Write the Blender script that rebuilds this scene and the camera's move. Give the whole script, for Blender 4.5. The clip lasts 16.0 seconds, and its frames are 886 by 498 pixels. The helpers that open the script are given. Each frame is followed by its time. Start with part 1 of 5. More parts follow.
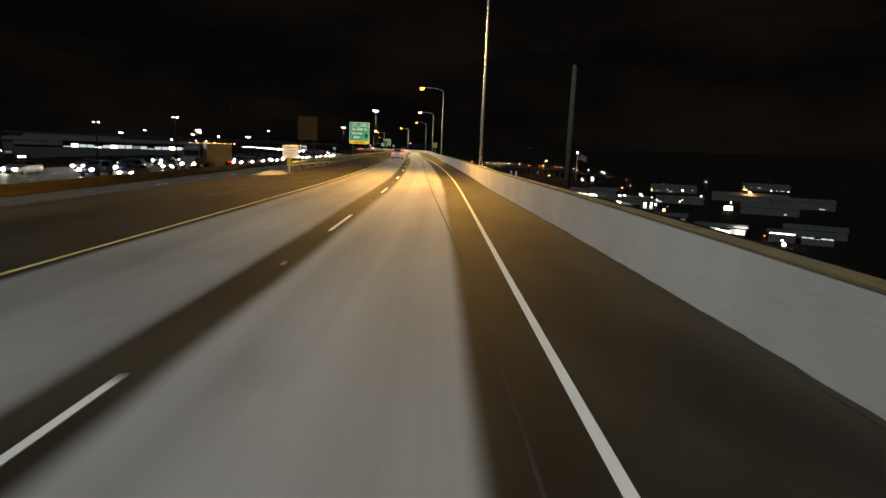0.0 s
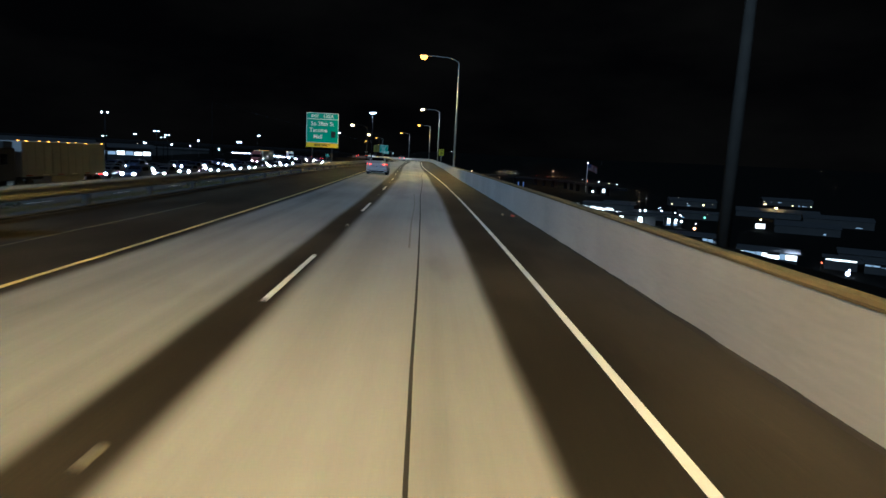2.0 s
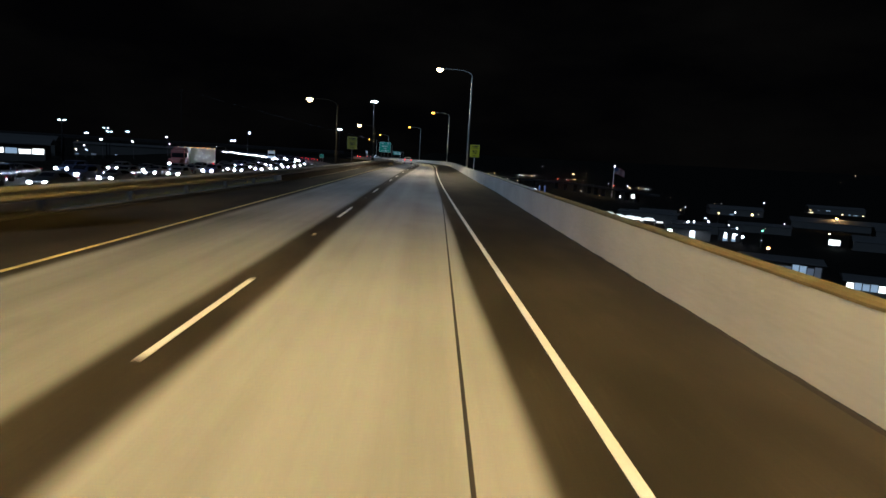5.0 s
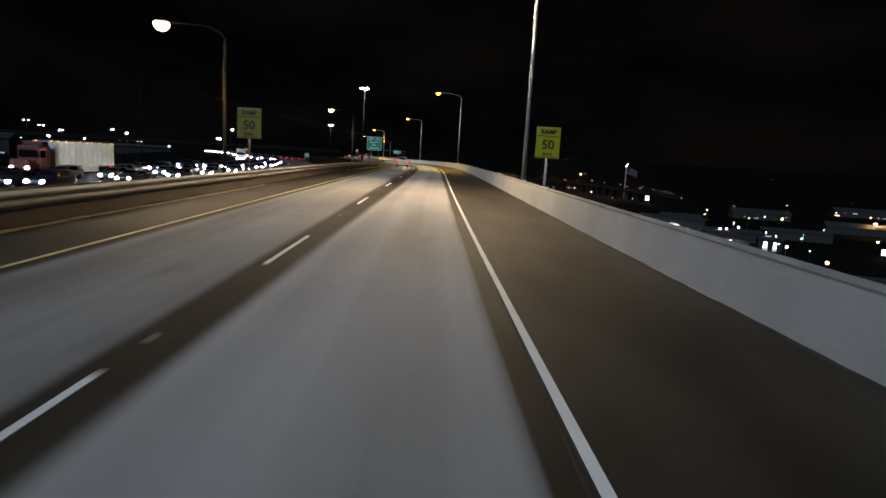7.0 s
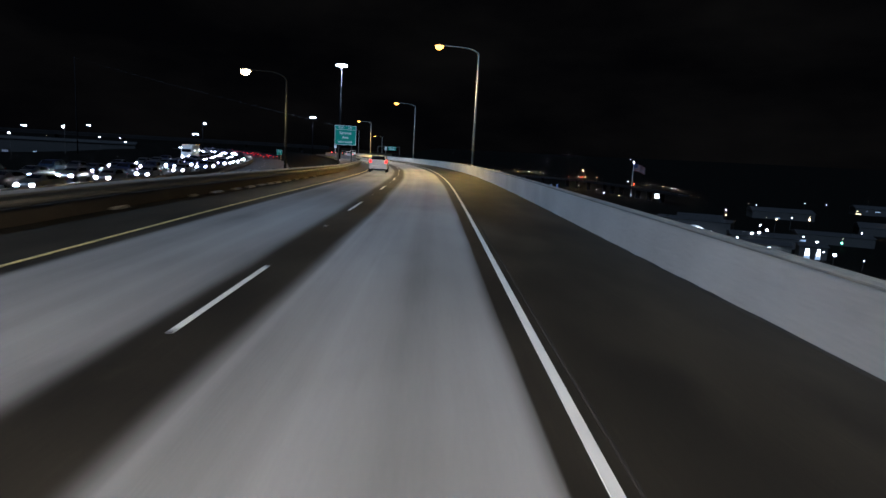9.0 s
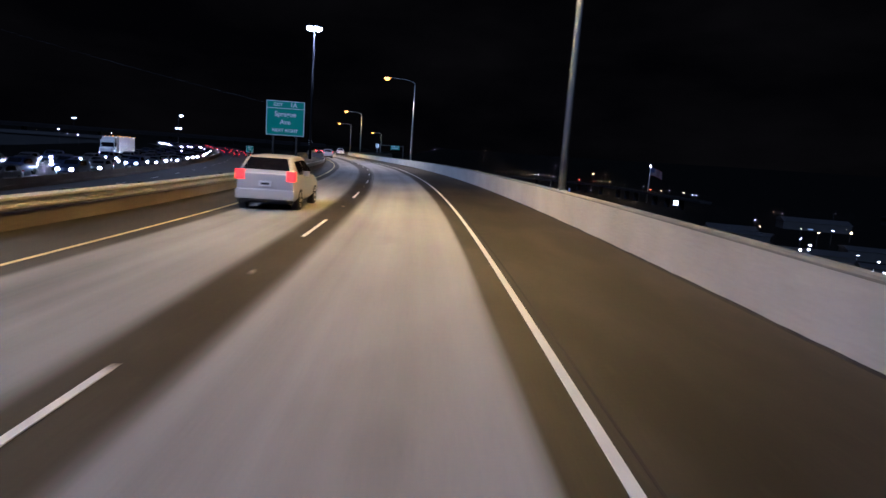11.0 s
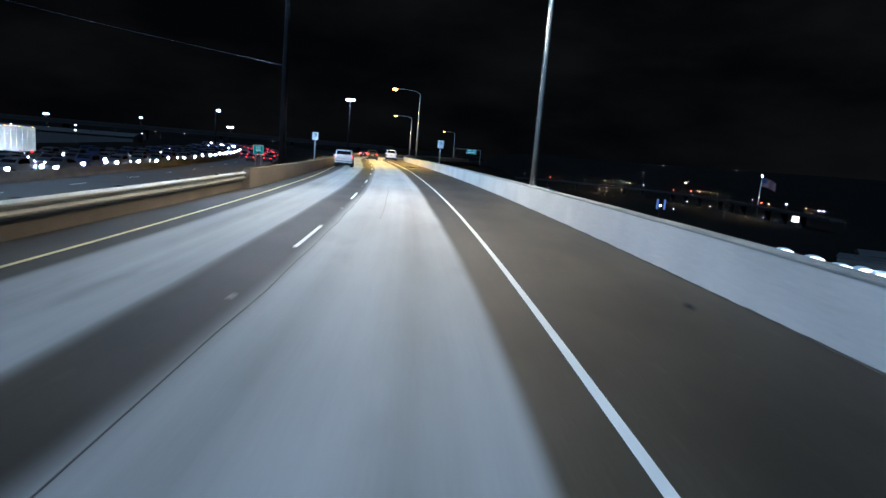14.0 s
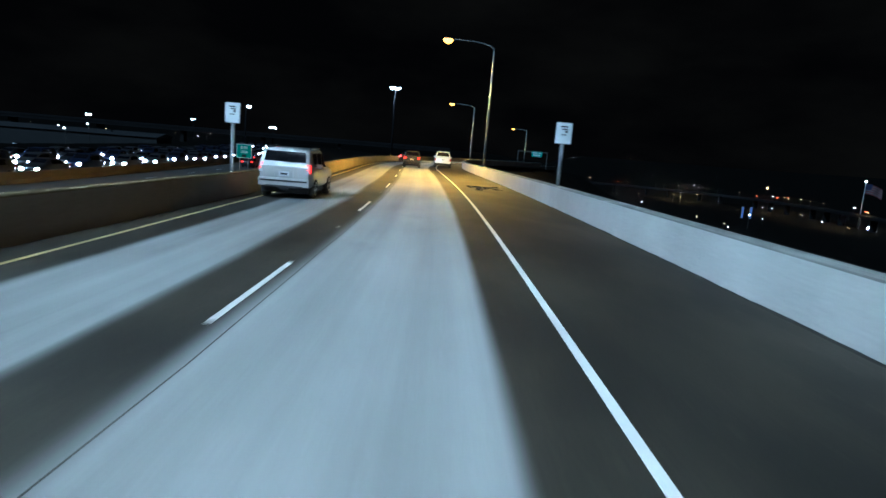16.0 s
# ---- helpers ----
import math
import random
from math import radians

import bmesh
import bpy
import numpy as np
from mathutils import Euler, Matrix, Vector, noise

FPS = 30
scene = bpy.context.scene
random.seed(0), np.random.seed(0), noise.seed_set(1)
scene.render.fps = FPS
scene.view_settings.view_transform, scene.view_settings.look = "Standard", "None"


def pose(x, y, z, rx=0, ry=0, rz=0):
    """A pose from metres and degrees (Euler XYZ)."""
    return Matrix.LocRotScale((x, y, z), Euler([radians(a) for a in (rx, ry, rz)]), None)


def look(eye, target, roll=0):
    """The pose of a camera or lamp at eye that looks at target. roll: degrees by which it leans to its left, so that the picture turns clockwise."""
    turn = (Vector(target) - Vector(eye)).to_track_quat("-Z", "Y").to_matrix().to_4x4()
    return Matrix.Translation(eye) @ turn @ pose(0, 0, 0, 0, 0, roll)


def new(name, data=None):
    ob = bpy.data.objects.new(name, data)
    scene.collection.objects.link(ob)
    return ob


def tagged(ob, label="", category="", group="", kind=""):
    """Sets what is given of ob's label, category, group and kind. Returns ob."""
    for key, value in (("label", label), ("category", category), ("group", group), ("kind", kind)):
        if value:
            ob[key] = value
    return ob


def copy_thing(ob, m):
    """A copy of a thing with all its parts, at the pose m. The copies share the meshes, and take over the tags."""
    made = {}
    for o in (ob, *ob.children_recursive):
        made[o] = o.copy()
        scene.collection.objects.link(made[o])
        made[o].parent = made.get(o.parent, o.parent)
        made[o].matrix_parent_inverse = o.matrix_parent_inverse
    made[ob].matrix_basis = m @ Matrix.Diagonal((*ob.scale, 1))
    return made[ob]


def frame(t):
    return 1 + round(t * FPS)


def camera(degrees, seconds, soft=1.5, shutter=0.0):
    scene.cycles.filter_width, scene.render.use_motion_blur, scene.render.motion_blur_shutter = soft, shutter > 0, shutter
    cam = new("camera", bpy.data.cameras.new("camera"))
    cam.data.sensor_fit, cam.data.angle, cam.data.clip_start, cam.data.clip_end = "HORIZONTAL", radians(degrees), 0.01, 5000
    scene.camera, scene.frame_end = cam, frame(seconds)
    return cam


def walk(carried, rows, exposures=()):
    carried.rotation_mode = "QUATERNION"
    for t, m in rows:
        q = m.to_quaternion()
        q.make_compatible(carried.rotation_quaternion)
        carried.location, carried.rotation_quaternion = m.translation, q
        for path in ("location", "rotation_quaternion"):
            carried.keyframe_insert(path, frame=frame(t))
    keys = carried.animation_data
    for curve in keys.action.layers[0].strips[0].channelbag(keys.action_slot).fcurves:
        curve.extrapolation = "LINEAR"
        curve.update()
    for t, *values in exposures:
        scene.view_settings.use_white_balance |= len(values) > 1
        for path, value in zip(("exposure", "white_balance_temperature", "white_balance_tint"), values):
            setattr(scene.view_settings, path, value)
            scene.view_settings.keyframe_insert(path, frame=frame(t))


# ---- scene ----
cam = camera(72.0, 16.0, soft=1.5, shutter=0.4)


# ---- the walk ----
PATH = [
    (0.0, 0.00, 0.00, 1.89, -1.68, -9.18, 2.21),
    (0.5, -0.01, 10.68, 1.86, -1.62, -9.11, 2.45),
    (1.0, -0.03, 21.37, 1.85, -1.52, -8.89, 2.76),
    (1.5, -0.06, 32.07, 1.86, -1.56, -8.61, 2.77),
    (2.0, -0.10, 42.75, 1.89, -1.41, -8.40, 2.92),
    (2.5, -0.19, 53.39, 1.94, -0.98, -8.31, 2.86),
    (3.0, -0.35, 63.95, 1.99, -0.67, -8.12, 3.16),
    (3.5, -0.57, 74.46, 2.04, -0.25, -8.22, 3.01),
    (4.0, -0.85, 84.94, 2.06, -0.15, -8.26, 3.19),
    (4.5, -1.13, 95.44, 2.07, -0.18, -8.30, 3.25),
    (5.0, -1.41, 105.94, 2.07, -0.16, -8.34, 3.30),
    (5.5, -1.70, 116.43, 2.08, 0.00, -8.39, 3.35),
    (6.0, -2.03, 126.91, 2.11, 0.24, -8.43, 3.41),
    (6.5, -2.40, 137.36, 2.15, 0.37, -8.47, 3.46),
    (7.0, -2.75, 147.72, 2.21, 0.07, -8.41, 3.32),
    (7.5, -3.04, 157.96, 2.28, -0.20, -8.47, 3.15),
    (8.0, -3.30, 168.10, 2.35, -0.25, -8.57, 3.22),
    (8.5, -3.55, 178.22, 2.41, -0.20, -8.57, 3.14),
    (9.0, -3.82, 188.29, 2.45, -0.15, -8.74, 3.14),
    (9.5, -4.10, 198.31, 2.47, -0.08, -8.69, 3.18),
    (10.0, -4.35, 208.28, 2.48, -0.37, -8.70, 3.47),
    (10.5, -4.58, 218.21, 2.47, -0.37, -8.71, 3.75),
    (11.0, -4.86, 228.11, 2.46, 0.25, -8.72, 4.03),
    (11.5, -5.30, 237.99, 2.45, 1.46, -8.72, 4.32),
    (12.0, -5.97, 247.85, 2.46, 2.93, -8.73, 4.60),
    (12.5, -6.86, 257.72, 2.48, 3.99, -8.72, 4.51),
    (13.0, -7.95, 267.64, 2.47, 5.09, -8.72, 4.68),
    (13.5, -9.23, 277.61, 2.45, 6.18, -8.87, 4.76),
    (14.0, -10.74, 287.61, 2.42, 7.18, -8.82, 4.70),
    (14.5, -12.48, 297.65, 2.39, 8.30, -8.85, 4.71),
    (15.0, -14.43, 307.67, 2.35, 9.62, -8.93, 4.65),
    (15.5, -16.54, 317.68, 2.33, 11.18, -8.91, 4.63),
    (16.0, -18.90, 327.62, 2.33, 12.62, -9.02, 4.70),
]


def seen_from(x, y, z, yaw, pitch, roll):
    a, b = radians(yaw), radians(pitch)
    ahead = Vector((-math.sin(a) * math.cos(b), math.cos(a) * math.cos(b), math.sin(b)))
    eye = Vector((x, y, z))
    return look(eye, eye + ahead, roll)


walk(cam, [(r[0], seen_from(*r[1:])) for r in PATH],
     [(0.0, 0.85, 9800, 13), (0.5, 0.6, 8000, 8), (1.0, 0.15, 6800, 0), (1.5, -0.15, 6200, 2), (2.0, 0.0, 5600, 2), (2.5, 0.75, 6700, 14), (3.0, 0.6, 6500, 16), (3.5, 0.55, 6500, 25), (4.0, 0.35, 6200, 24), (4.2, 0.3, 6200, 24), (4.7, -0.2, 6200, 8), (5.3, -0.25, 6200, 8), (5.8, 0.2, 6400, 12),
      (6.5, 0.2, 6300, 12), (7.0, 0.2, 7200, 14), (7.5, -0.05, 8600, 14), (8.0, -0.35, 9400, 9), (8.5, -0.1, 7800, 9), (9.0, 0.3, 5900, 12), (9.5, 0.15, 5500, 15), (11.4, -0.1, 5300, 32), (12.0, -0.2, 5200, 36), (12.5, 0.08, 4600, 6),
      (13.0, 0.6, 5500, 7), (13.5, 0.9, 5500, 10), (14.0, 0.85, 5300, 5), (14.5, 0.58, 5250, 3), (15.0, 0.25, 5150, 1), (15.5, 0.28, 5550, 1), (16.0, 0.38, 5420, -4)])

# ---- night sky, sun lamp in place of headlights ----
night = bpy.data.worlds.new("night_sky")
scene.world = night
night.use_nodes = True
nt = night.node_tree
sky_bg = nt.nodes["Background"]
where = nt.nodes.new("ShaderNodeTexCoord")
cloud = nt.nodes.new("ShaderNodeTexNoise")
cloud.inputs["Scale"].default_value, cloud.inputs["Detail"].default_value = 3.5, 6
stretch = nt.nodes.new("ShaderNodeMapping")
stretch.inputs["Scale"].default_value = (1, 1, 2.6)
nt.links.new(where.outputs["Generated"], stretch.inputs["Vector"])
nt.links.new(stretch.outputs[0], cloud.inputs["Vector"])
ramp = nt.nodes.new("ShaderNodeValToRGB")
ramp.color_ramp.elements[0].position, ramp.color_ramp.elements[0].color = 0.42, (0.0007, 0.0007, 0.0009, 1)
ramp.color_ramp.elements[1].position, ramp.color_ramp.elements[1].color = 0.80, (0.0034, 0.0031, 0.0028, 1)
nt.links.new(cloud.outputs["Fac"], ramp.inputs[0])
nt.links.new(ramp.outputs[0], sky_bg.inputs[0])
sky_bg.inputs[1].default_value = 1.0

# Added sun lamp from behind: stands in for the vehicle's own moving headlights.
moon = new("moon", bpy.data.lights.new("moon", "SUN"))
moon.data.energy = 1.7
moon.data.angle = radians(4)
moon.data.color = (0.52, 0.73, 1.0)
moon.matrix_world = look((-60, -120, 110), (0, 0, 0))

# ---- road plan: the white edge line, then offsets to its left (negative) and right ----
PLAN_Y = [-60, 5.5, 37.6, 80.0, 142.9, 193.8, 253.4, 293.3, 333.4, 352.2, 378.9]
PLAN_X = [1.15, 1.24, 1.66, 0.94, -1.43, -2.76, -4.99, -10.14, -18.78, -23.5, -31.0]
RISE_S = [-60, 0, 40, 90, 140, 200, 250, 300, 340, 420, 600]
RISE_Z = [0.0, 0.0, 0.0, 0.17, 0.26, 0.58, 0.64, 0.58, 0.50, 0.46, 0.46]


def spline(xs, ys):
    """A natural cubic through a few stations."""
    n = len(xs)
    h = np.diff(xs)
    m = np.zeros((n, n))
    r = np.zeros(n)
    m[0, 0] = m[-1, -1] = 1
    for i in range(1, n - 1):
        m[i, i - 1:i + 2] = h[i - 1], 2 * (h[i - 1] + h[i]), h[i]
        r[i] = 6 * ((ys[i + 1] - ys[i]) / h[i] - (ys[i] - ys[i - 1]) / h[i - 1])
    k = np.linalg.solve(m, r)

    def value(x):
        i = int(np.clip(np.searchsorted(xs, x) - 1, 0, n - 2))
        a, b = xs[i + 1] - x, x - xs[i]
        return (k[i] * a ** 3 + k[i + 1] * b ** 3) / (6 * h[i]) + (ys[i] / h[i] - k[i] * h[i] / 6) * a + (ys[i + 1] / h[i] - k[i + 1] * h[i] / 6) * b
    return value


edge_x = spline(PLAN_Y, PLAN_X)
rise = spline(RISE_S, RISE_Z)
STEP = 1.0
LINE = [(edge_x(-60.0), -60.0)]
while LINE[-1][1] < 378.5:
    y = LINE[-1][1]
    d = (edge_x(y + 0.5) - edge_x(y - 0.5))
    y += STEP / math.hypot(1, d)
    LINE.append((edge_x(y), y))
turn = math.atan2(-(LINE[-1][0] - LINE[-2][0]), LINE[-1][1] - LINE[-2][1])
for k in range(168):
    bend = 0.0006 if k < 8 else -0.0042 if k < 104 else -0.002
    turn += bend * STEP
    LINE.append((LINE[-1][0] - math.sin(turn) * STEP, LINE[-1][1] + math.cos(turn) * STEP))
LINE = np.array(LINE)
TANGENT = np.gradient(LINE, axis=0)
TANGENT /= np.linalg.norm(TANGENT, axis=1)[:, None]
S_FIRST, S_LAST = -60.0, -60.0 + (len(LINE) - 1) * STEP


def fall(s):
    """The pavement's cross slope: drained to the right at first, banked in the bend."""
    return float(np.interp(s, [205, 245], [-0.013, 0.020]))


def road(s, lat=0.0, up=0.0):
    """The place at s metres along the edge line, lat to its right, up above the pavement."""
    q = np.clip((s - S_FIRST) / STEP, 0, len(LINE) - 1.001)
    i = int(q)
    a = q - i
    p = LINE[i] * (1 - a) + LINE[i + 1] * a
    d = TANGENT[i] * (1 - a) + TANGENT[i + 1] * a
    p = p + d * (s - S_FIRST - q * STEP)
    return Vector((p[0] + d[1] * lat, p[1] - d[0] * lat, rise(min(max(s, -60), 600)) + fall(s) * max(lat, -12.0) + up))


# the motorway keeps its own course past the bend
far_turn = math.atan2(-TANGENT[390, 0], TANGENT[390, 1])
FAR_LINE = [tuple(p) for p in LINE[:391]]
for k in range(330):
    far_turn += 0.0011 * STEP
    FAR_LINE.append((FAR_LINE[-1][0] - math.sin(far_turn) * STEP, FAR_LINE[-1][1] + math.cos(far_turn) * STEP))
FAR_LINE = np.array(FAR_LINE)
FAR_TANGENT = np.gradient(FAR_LINE, axis=0)
FAR_TANGENT /= np.linalg.norm(FAR_TANGENT, axis=1)[:, None]


def beside(s, lat):
    """A place beside the motorway's course, as (x, y, heading in degrees)."""
    q = np.clip((s - S_FIRST) / STEP, 0, len(FAR_LINE) - 1.001)
    i = int(q)
    p = FAR_LINE[i] + (FAR_LINE[i + 1] - FAR_LINE[i]) * (q - i)
    d = FAR_TANGENT[i]
    return p[0] + d[1] * lat, p[1] - d[0] * lat, math.degrees(math.atan2(-d[0], d[1]))


def heading(s):
    a, b = road(s - 0.5), road(s + 0.5)
    return math.degrees(math.atan2(-(b.x - a.x), b.y - a.y))


def on_road(s, lat, up=0.0, turned=0.0):
    p = road(s, lat, up)
    return pose(p.x, p.y, p.z, 0, 0, heading(s) + turned)


# ---- materials ----
def material(name, color, rough=0.6, metal=0.0, vary=0.25, size=3.0, fine=60.0, bump=0.15, emit=None, strength=0.0, spec=0.5, coords="Object"):
    """A painted, stony or metal surface with stains at one scale and grain at another."""
    m = bpy.data.materials.new(name)
    m.use_nodes = True
    t = m.node_tree
    b = t.nodes["Principled BSDF"]
    b.inputs["Roughness"].default_value = rough
    b.inputs["Metallic"].default_value = metal
    b.inputs["Specular IOR Level"].default_value = spec
    b.inputs["Base Color"].default_value = (*color, 1)
    if emit:
        b.inputs["Emission Color"].default_value = (*emit, 1)
        b.inputs["Emission Strength"].default_value = strength
        return m
    tc = t.nodes.new("ShaderNodeTexCoord")
    n1, n2 = t.nodes.new("ShaderNodeTexNoise"), t.nodes.new("ShaderNodeTexNoise")
    n1.inputs["Scale"].default_value, n1.inputs["Detail"].default_value = 1.0 / size, 6
    n2.inputs["Scale"].default_value, n2.inputs["Detail"].default_value = fine, 3
    for n in (n1, n2):
        t.links.new(tc.outputs[coords], n.inputs["Vector"])
    add = t.nodes.new("ShaderNodeMath")
    add.operation = "ADD"
    t.links.new(n1.outputs["Fac"], add.inputs[0])
    t.links.new(n2.outputs["Fac"], add.inputs[1])
    r = t.nodes.new("ShaderNodeMapRange")
    r.inputs["From Min"].default_value, r.inputs["From Max"].default_value = 0.65, 1.35
    r.inputs["To Min"].default_value, r.inputs["To Max"].default_value = 1 - vary, 1 + vary
    t.links.new(add.outputs[0], r.inputs["Value"])
    mix = t.nodes.new("ShaderNodeVectorMath")
    mix.operation = "SCALE"
    mix.inputs[0].default_value = color
    t.links.new(r.outputs[0], mix.inputs["Scale"])
    t.links.new(mix.outputs[0], b.inputs["Base Color"])
    if bump:
        bp = t.nodes.new("ShaderNodeBump")
        bp.inputs["Strength"].default_value, bp.inputs["Distance"].default_value = bump, 0.01
        t.links.new(n2.outputs["Fac"], bp.inputs["Height"])
        t.links.new(bp.outputs[0], b.inputs["Normal"])
    return m


def glow(name, color, strength):
    return material(name, (0.05, 0.05, 0.05), emit=color, strength=strength)


LANE_U = (-4.05, -3.30, -0.75)


def pavement_material():
    """Worn concrete lanes between dark strips of asphalt; the UV map holds metres along, and across with the strips laid straight."""
    m = bpy.data.materials.new("pavement")
    m.use_nodes = True
    t = m.node_tree
    b = t.nodes["Principled BSDF"]
    uv = t.nodes.new("ShaderNodeUVMap")
    sep = t.nodes.new("ShaderNodeSeparateXYZ")
    t.links.new(uv.outputs[0], sep.inputs[0])

    def noise_at(sx, sy, detail=4):
        mp = t.nodes.new("ShaderNodeMapping")
        mp.inputs["Scale"].default_value = (sx, sy, 1)
        t.links.new(uv.outputs[0], mp.inputs["Vector"])
        n = t.nodes.new("ShaderNodeTexNoise")
        n.inputs["Scale"].default_value, n.inputs["Detail"].default_value = 1.0, detail
        t.links.new(mp.outputs[0], n.inputs["Vector"])
        return n.outputs["Fac"]

    def op(kind, a, c):
        n = t.nodes.new("ShaderNodeMath")
        n.operation = kind
        for k, v in enumerate((a, c)):
            if isinstance(v, (int, float)):
                n.inputs[k].default_value = v
            else:
                t.links.new(v, n.inputs[k])
        return n.outputs[0]

    wander = op("MULTIPLY", op("SUBTRACT", noise_at(0.6, 0.08), 0.5), 0.25)
    lat = op("ADD", sep.outputs[0], wander)

    def band(lo, hi, soft):
        def step(at, sign):
            n = t.nodes.new("ShaderNodeMapRange")
            n.interpolation_type = "SMOOTHSTEP"
            n.inputs["From Min"].default_value, n.inputs["From Max"].default_value = (at - soft, at + soft) if sign > 0 else (at + soft, at - soft)
            t.links.new(lat, n.inputs["Value"])
            return n.outputs[0]
        return op("MULTIPLY", step(lo, 1), step(hi, -1))

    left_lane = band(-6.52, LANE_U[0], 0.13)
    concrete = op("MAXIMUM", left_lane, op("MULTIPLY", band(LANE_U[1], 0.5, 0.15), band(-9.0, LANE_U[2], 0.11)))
    track = op("MAXIMUM", op("MAXIMUM", band(-3.0, -2.55, 0.35), band(-1.75, -1.3, 0.3)), band(-6.3, -5.6, 0.4))
    mottle = noise_at(0.45, 0.12, 6)
    grain = noise_at(30, 30, 3)
    streak = noise_at(3.0, 0.05, 5)
    light = op("ADD", 0.30, op("ADD", op("MULTIPLY", op("SUBTRACT", mottle, 0.5), 0.27), op("ADD", op("MULTIPLY", op("SUBTRACT", streak, 0.5), 0.12), op("MULTIPLY", op("SUBTRACT", grain, 0.5), 0.10))))
    light = op("SUBTRACT", light, op("MULTIPLY", track, 0.055))
    # Same concrete, coloured darker because the headlight beam misses the left lane.
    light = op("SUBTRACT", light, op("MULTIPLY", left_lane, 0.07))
    stain = noise_at(0.9, 0.35, 6)
    blot = t.nodes.new("ShaderNodeMapRange")
    blot.interpolation_type = "SMOOTHSTEP"
    blot.inputs["From Min"].default_value, blot.inputs["From Max"].default_value = 0.58, 0.72
    t.links.new(stain, blot.inputs["Value"])
    light = op("SUBTRACT", light, op("MULTIPLY", blot.outputs[0], 0.03))
    dark = op("ADD", 0.021, op("ADD", op("MULTIPLY", op("SUBTRACT", mottle, 0.5), 0.05), op("MULTIPLY", op("SUBTRACT", grain, 0.5), 0.04)))
    patchy = t.nodes.new("ShaderNodeMapRange")
    patchy.interpolation_type = "SMOOTHSTEP"
    patchy.inputs["From Min"].default_value, patchy.inputs["From Max"].default_value = 0.36, 0.66
    patchy.inputs["To Min"].default_value, patchy.inputs["To Max"].default_value = 0.55, 1.45
    t.links.new(noise_at(0.8, 0.30, 7), patchy.inputs["Value"])
    dark = op("MULTIPLY", op("MAXIMUM", dark, 0.009), patchy.outputs[0])
    speck = t.nodes.new("ShaderNodeMapRange")
    speck.inputs["From Min"].default_value, speck.inputs["From Max"].default_value = 0.66, 0.74
    speck.inputs["To Max"].default_value = 0.022
    t.links.new(noise_at(7.0, 5.0, 2), speck.inputs["Value"])
    dark = op("ADD", dark, speck.outputs[0])

    def tinted(value, color):
        n = t.nodes.new("ShaderNodeVectorMath")
        n.operation = "SCALE"
        n.inputs[0].default_value = color
        t.links.new(value, n.inputs["Scale"])
        return n.outputs[0]

    tone = t.nodes.new("ShaderNodeMix")
    tone.data_type = "VECTOR"
    t.links.new(concrete, tone.inputs["Factor"])
    # The brown tint puts the amber lamp light into the asphalt's colour.
    t.links.new(tinted(dark, (1.0, 0.85, 0.58)), tone.inputs[4])
    t.links.new(tinted(light, (0.98, 0.98, 0.97)), tone.inputs[5])
    t.links.new(tone.outputs[1], b.inputs["Base Color"])
    b.inputs["Roughness"].default_value = 0.72
    b.inputs["Specular IOR Level"].default_value = 0.35
    bp = t.nodes.new("ShaderNodeBump")
    bp.inputs["Strength"].default_value, bp.inputs["Distance"].default_value = 0.25, 0.006
    t.links.new(grain, bp.inputs["Height"])
    t.links.new(bp.outputs[0], b.inputs["Normal"])
    return m


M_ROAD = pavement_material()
M_WHITE_LINE = material("white_road_paint", (0.72, 0.72, 0.70), 0.55, vary=0.18, size=0.6)
M_MARKER = material("dirty_marker_plastic", (0.26, 0.25, 0.22), 0.5, vary=0.3, size=0.1)
M_YELLOW_LINE = material("yellow_road_paint", (0.56, 0.46, 0.20), 0.6, vary=0.35, size=0.6)
M_CONCRETE = material("barrier_concrete", (0.47, 0.46, 0.44), 0.85, vary=0.24, size=2.4, fine=22)
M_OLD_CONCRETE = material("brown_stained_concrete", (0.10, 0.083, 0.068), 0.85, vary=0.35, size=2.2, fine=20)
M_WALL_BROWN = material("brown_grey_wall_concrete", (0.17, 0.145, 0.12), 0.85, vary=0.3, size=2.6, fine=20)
M_STEEL = material("galvanised_steel", (0.29, 0.29, 0.28), 0.6, 0.2, vary=0.15, size=0.8)
M_POLE = material("galvanised_pole", (0.32, 0.32, 0.31), 0.6, 0.4, vary=0.15, size=0.7)
# Also puts night darkness into the colour of unlit sign and lamp posts.
M_DARK_STEEL = material("weathered_and_unlit_steel", (0.05, 0.045, 0.04), 0.7, 0.3, vary=0.2, size=1.0)
# Near black: the unlit night is put into the soil's colour.
M_DIRT = material("night_dark_dirt_and_grass", (0.0035, 0.0032, 0.0027), 0.95, vary=0.5, size=4, fine=3, coords="Object", spec=0.03)
M_ASPHALT = material("old_asphalt", (0.05, 0.048, 0.045), 0.85, vary=0.25, size=3, fine=30)
M_GREEN = material("green_sign_sheeting", (0.0, 0.32, 0.22), 0.4, vary=0.06, size=1.5, bump=0)
M_SIGN_WHITE = material("white_sign_sheeting", (0.82, 0.84, 0.83), 0.4, vary=0.05, bump=0)
M_SIGN_YELLOW = material("yellow_sign_sheeting", (0.78, 0.55, 0.02), 0.4, vary=0.05, bump=0)
# Darker copy of the lime sheeting: the left sign's dim light as colour.
M_SIGN_DIM = material("dimmed_yellow_green_sheeting", (0.17, 0.155, 0.012), 0.5, vary=0.15, bump=0)
M_SIGN_LIME = material("yellow_green_sign_sheeting", (0.33, 0.31, 0.012), 0.4, vary=0.05, bump=0)
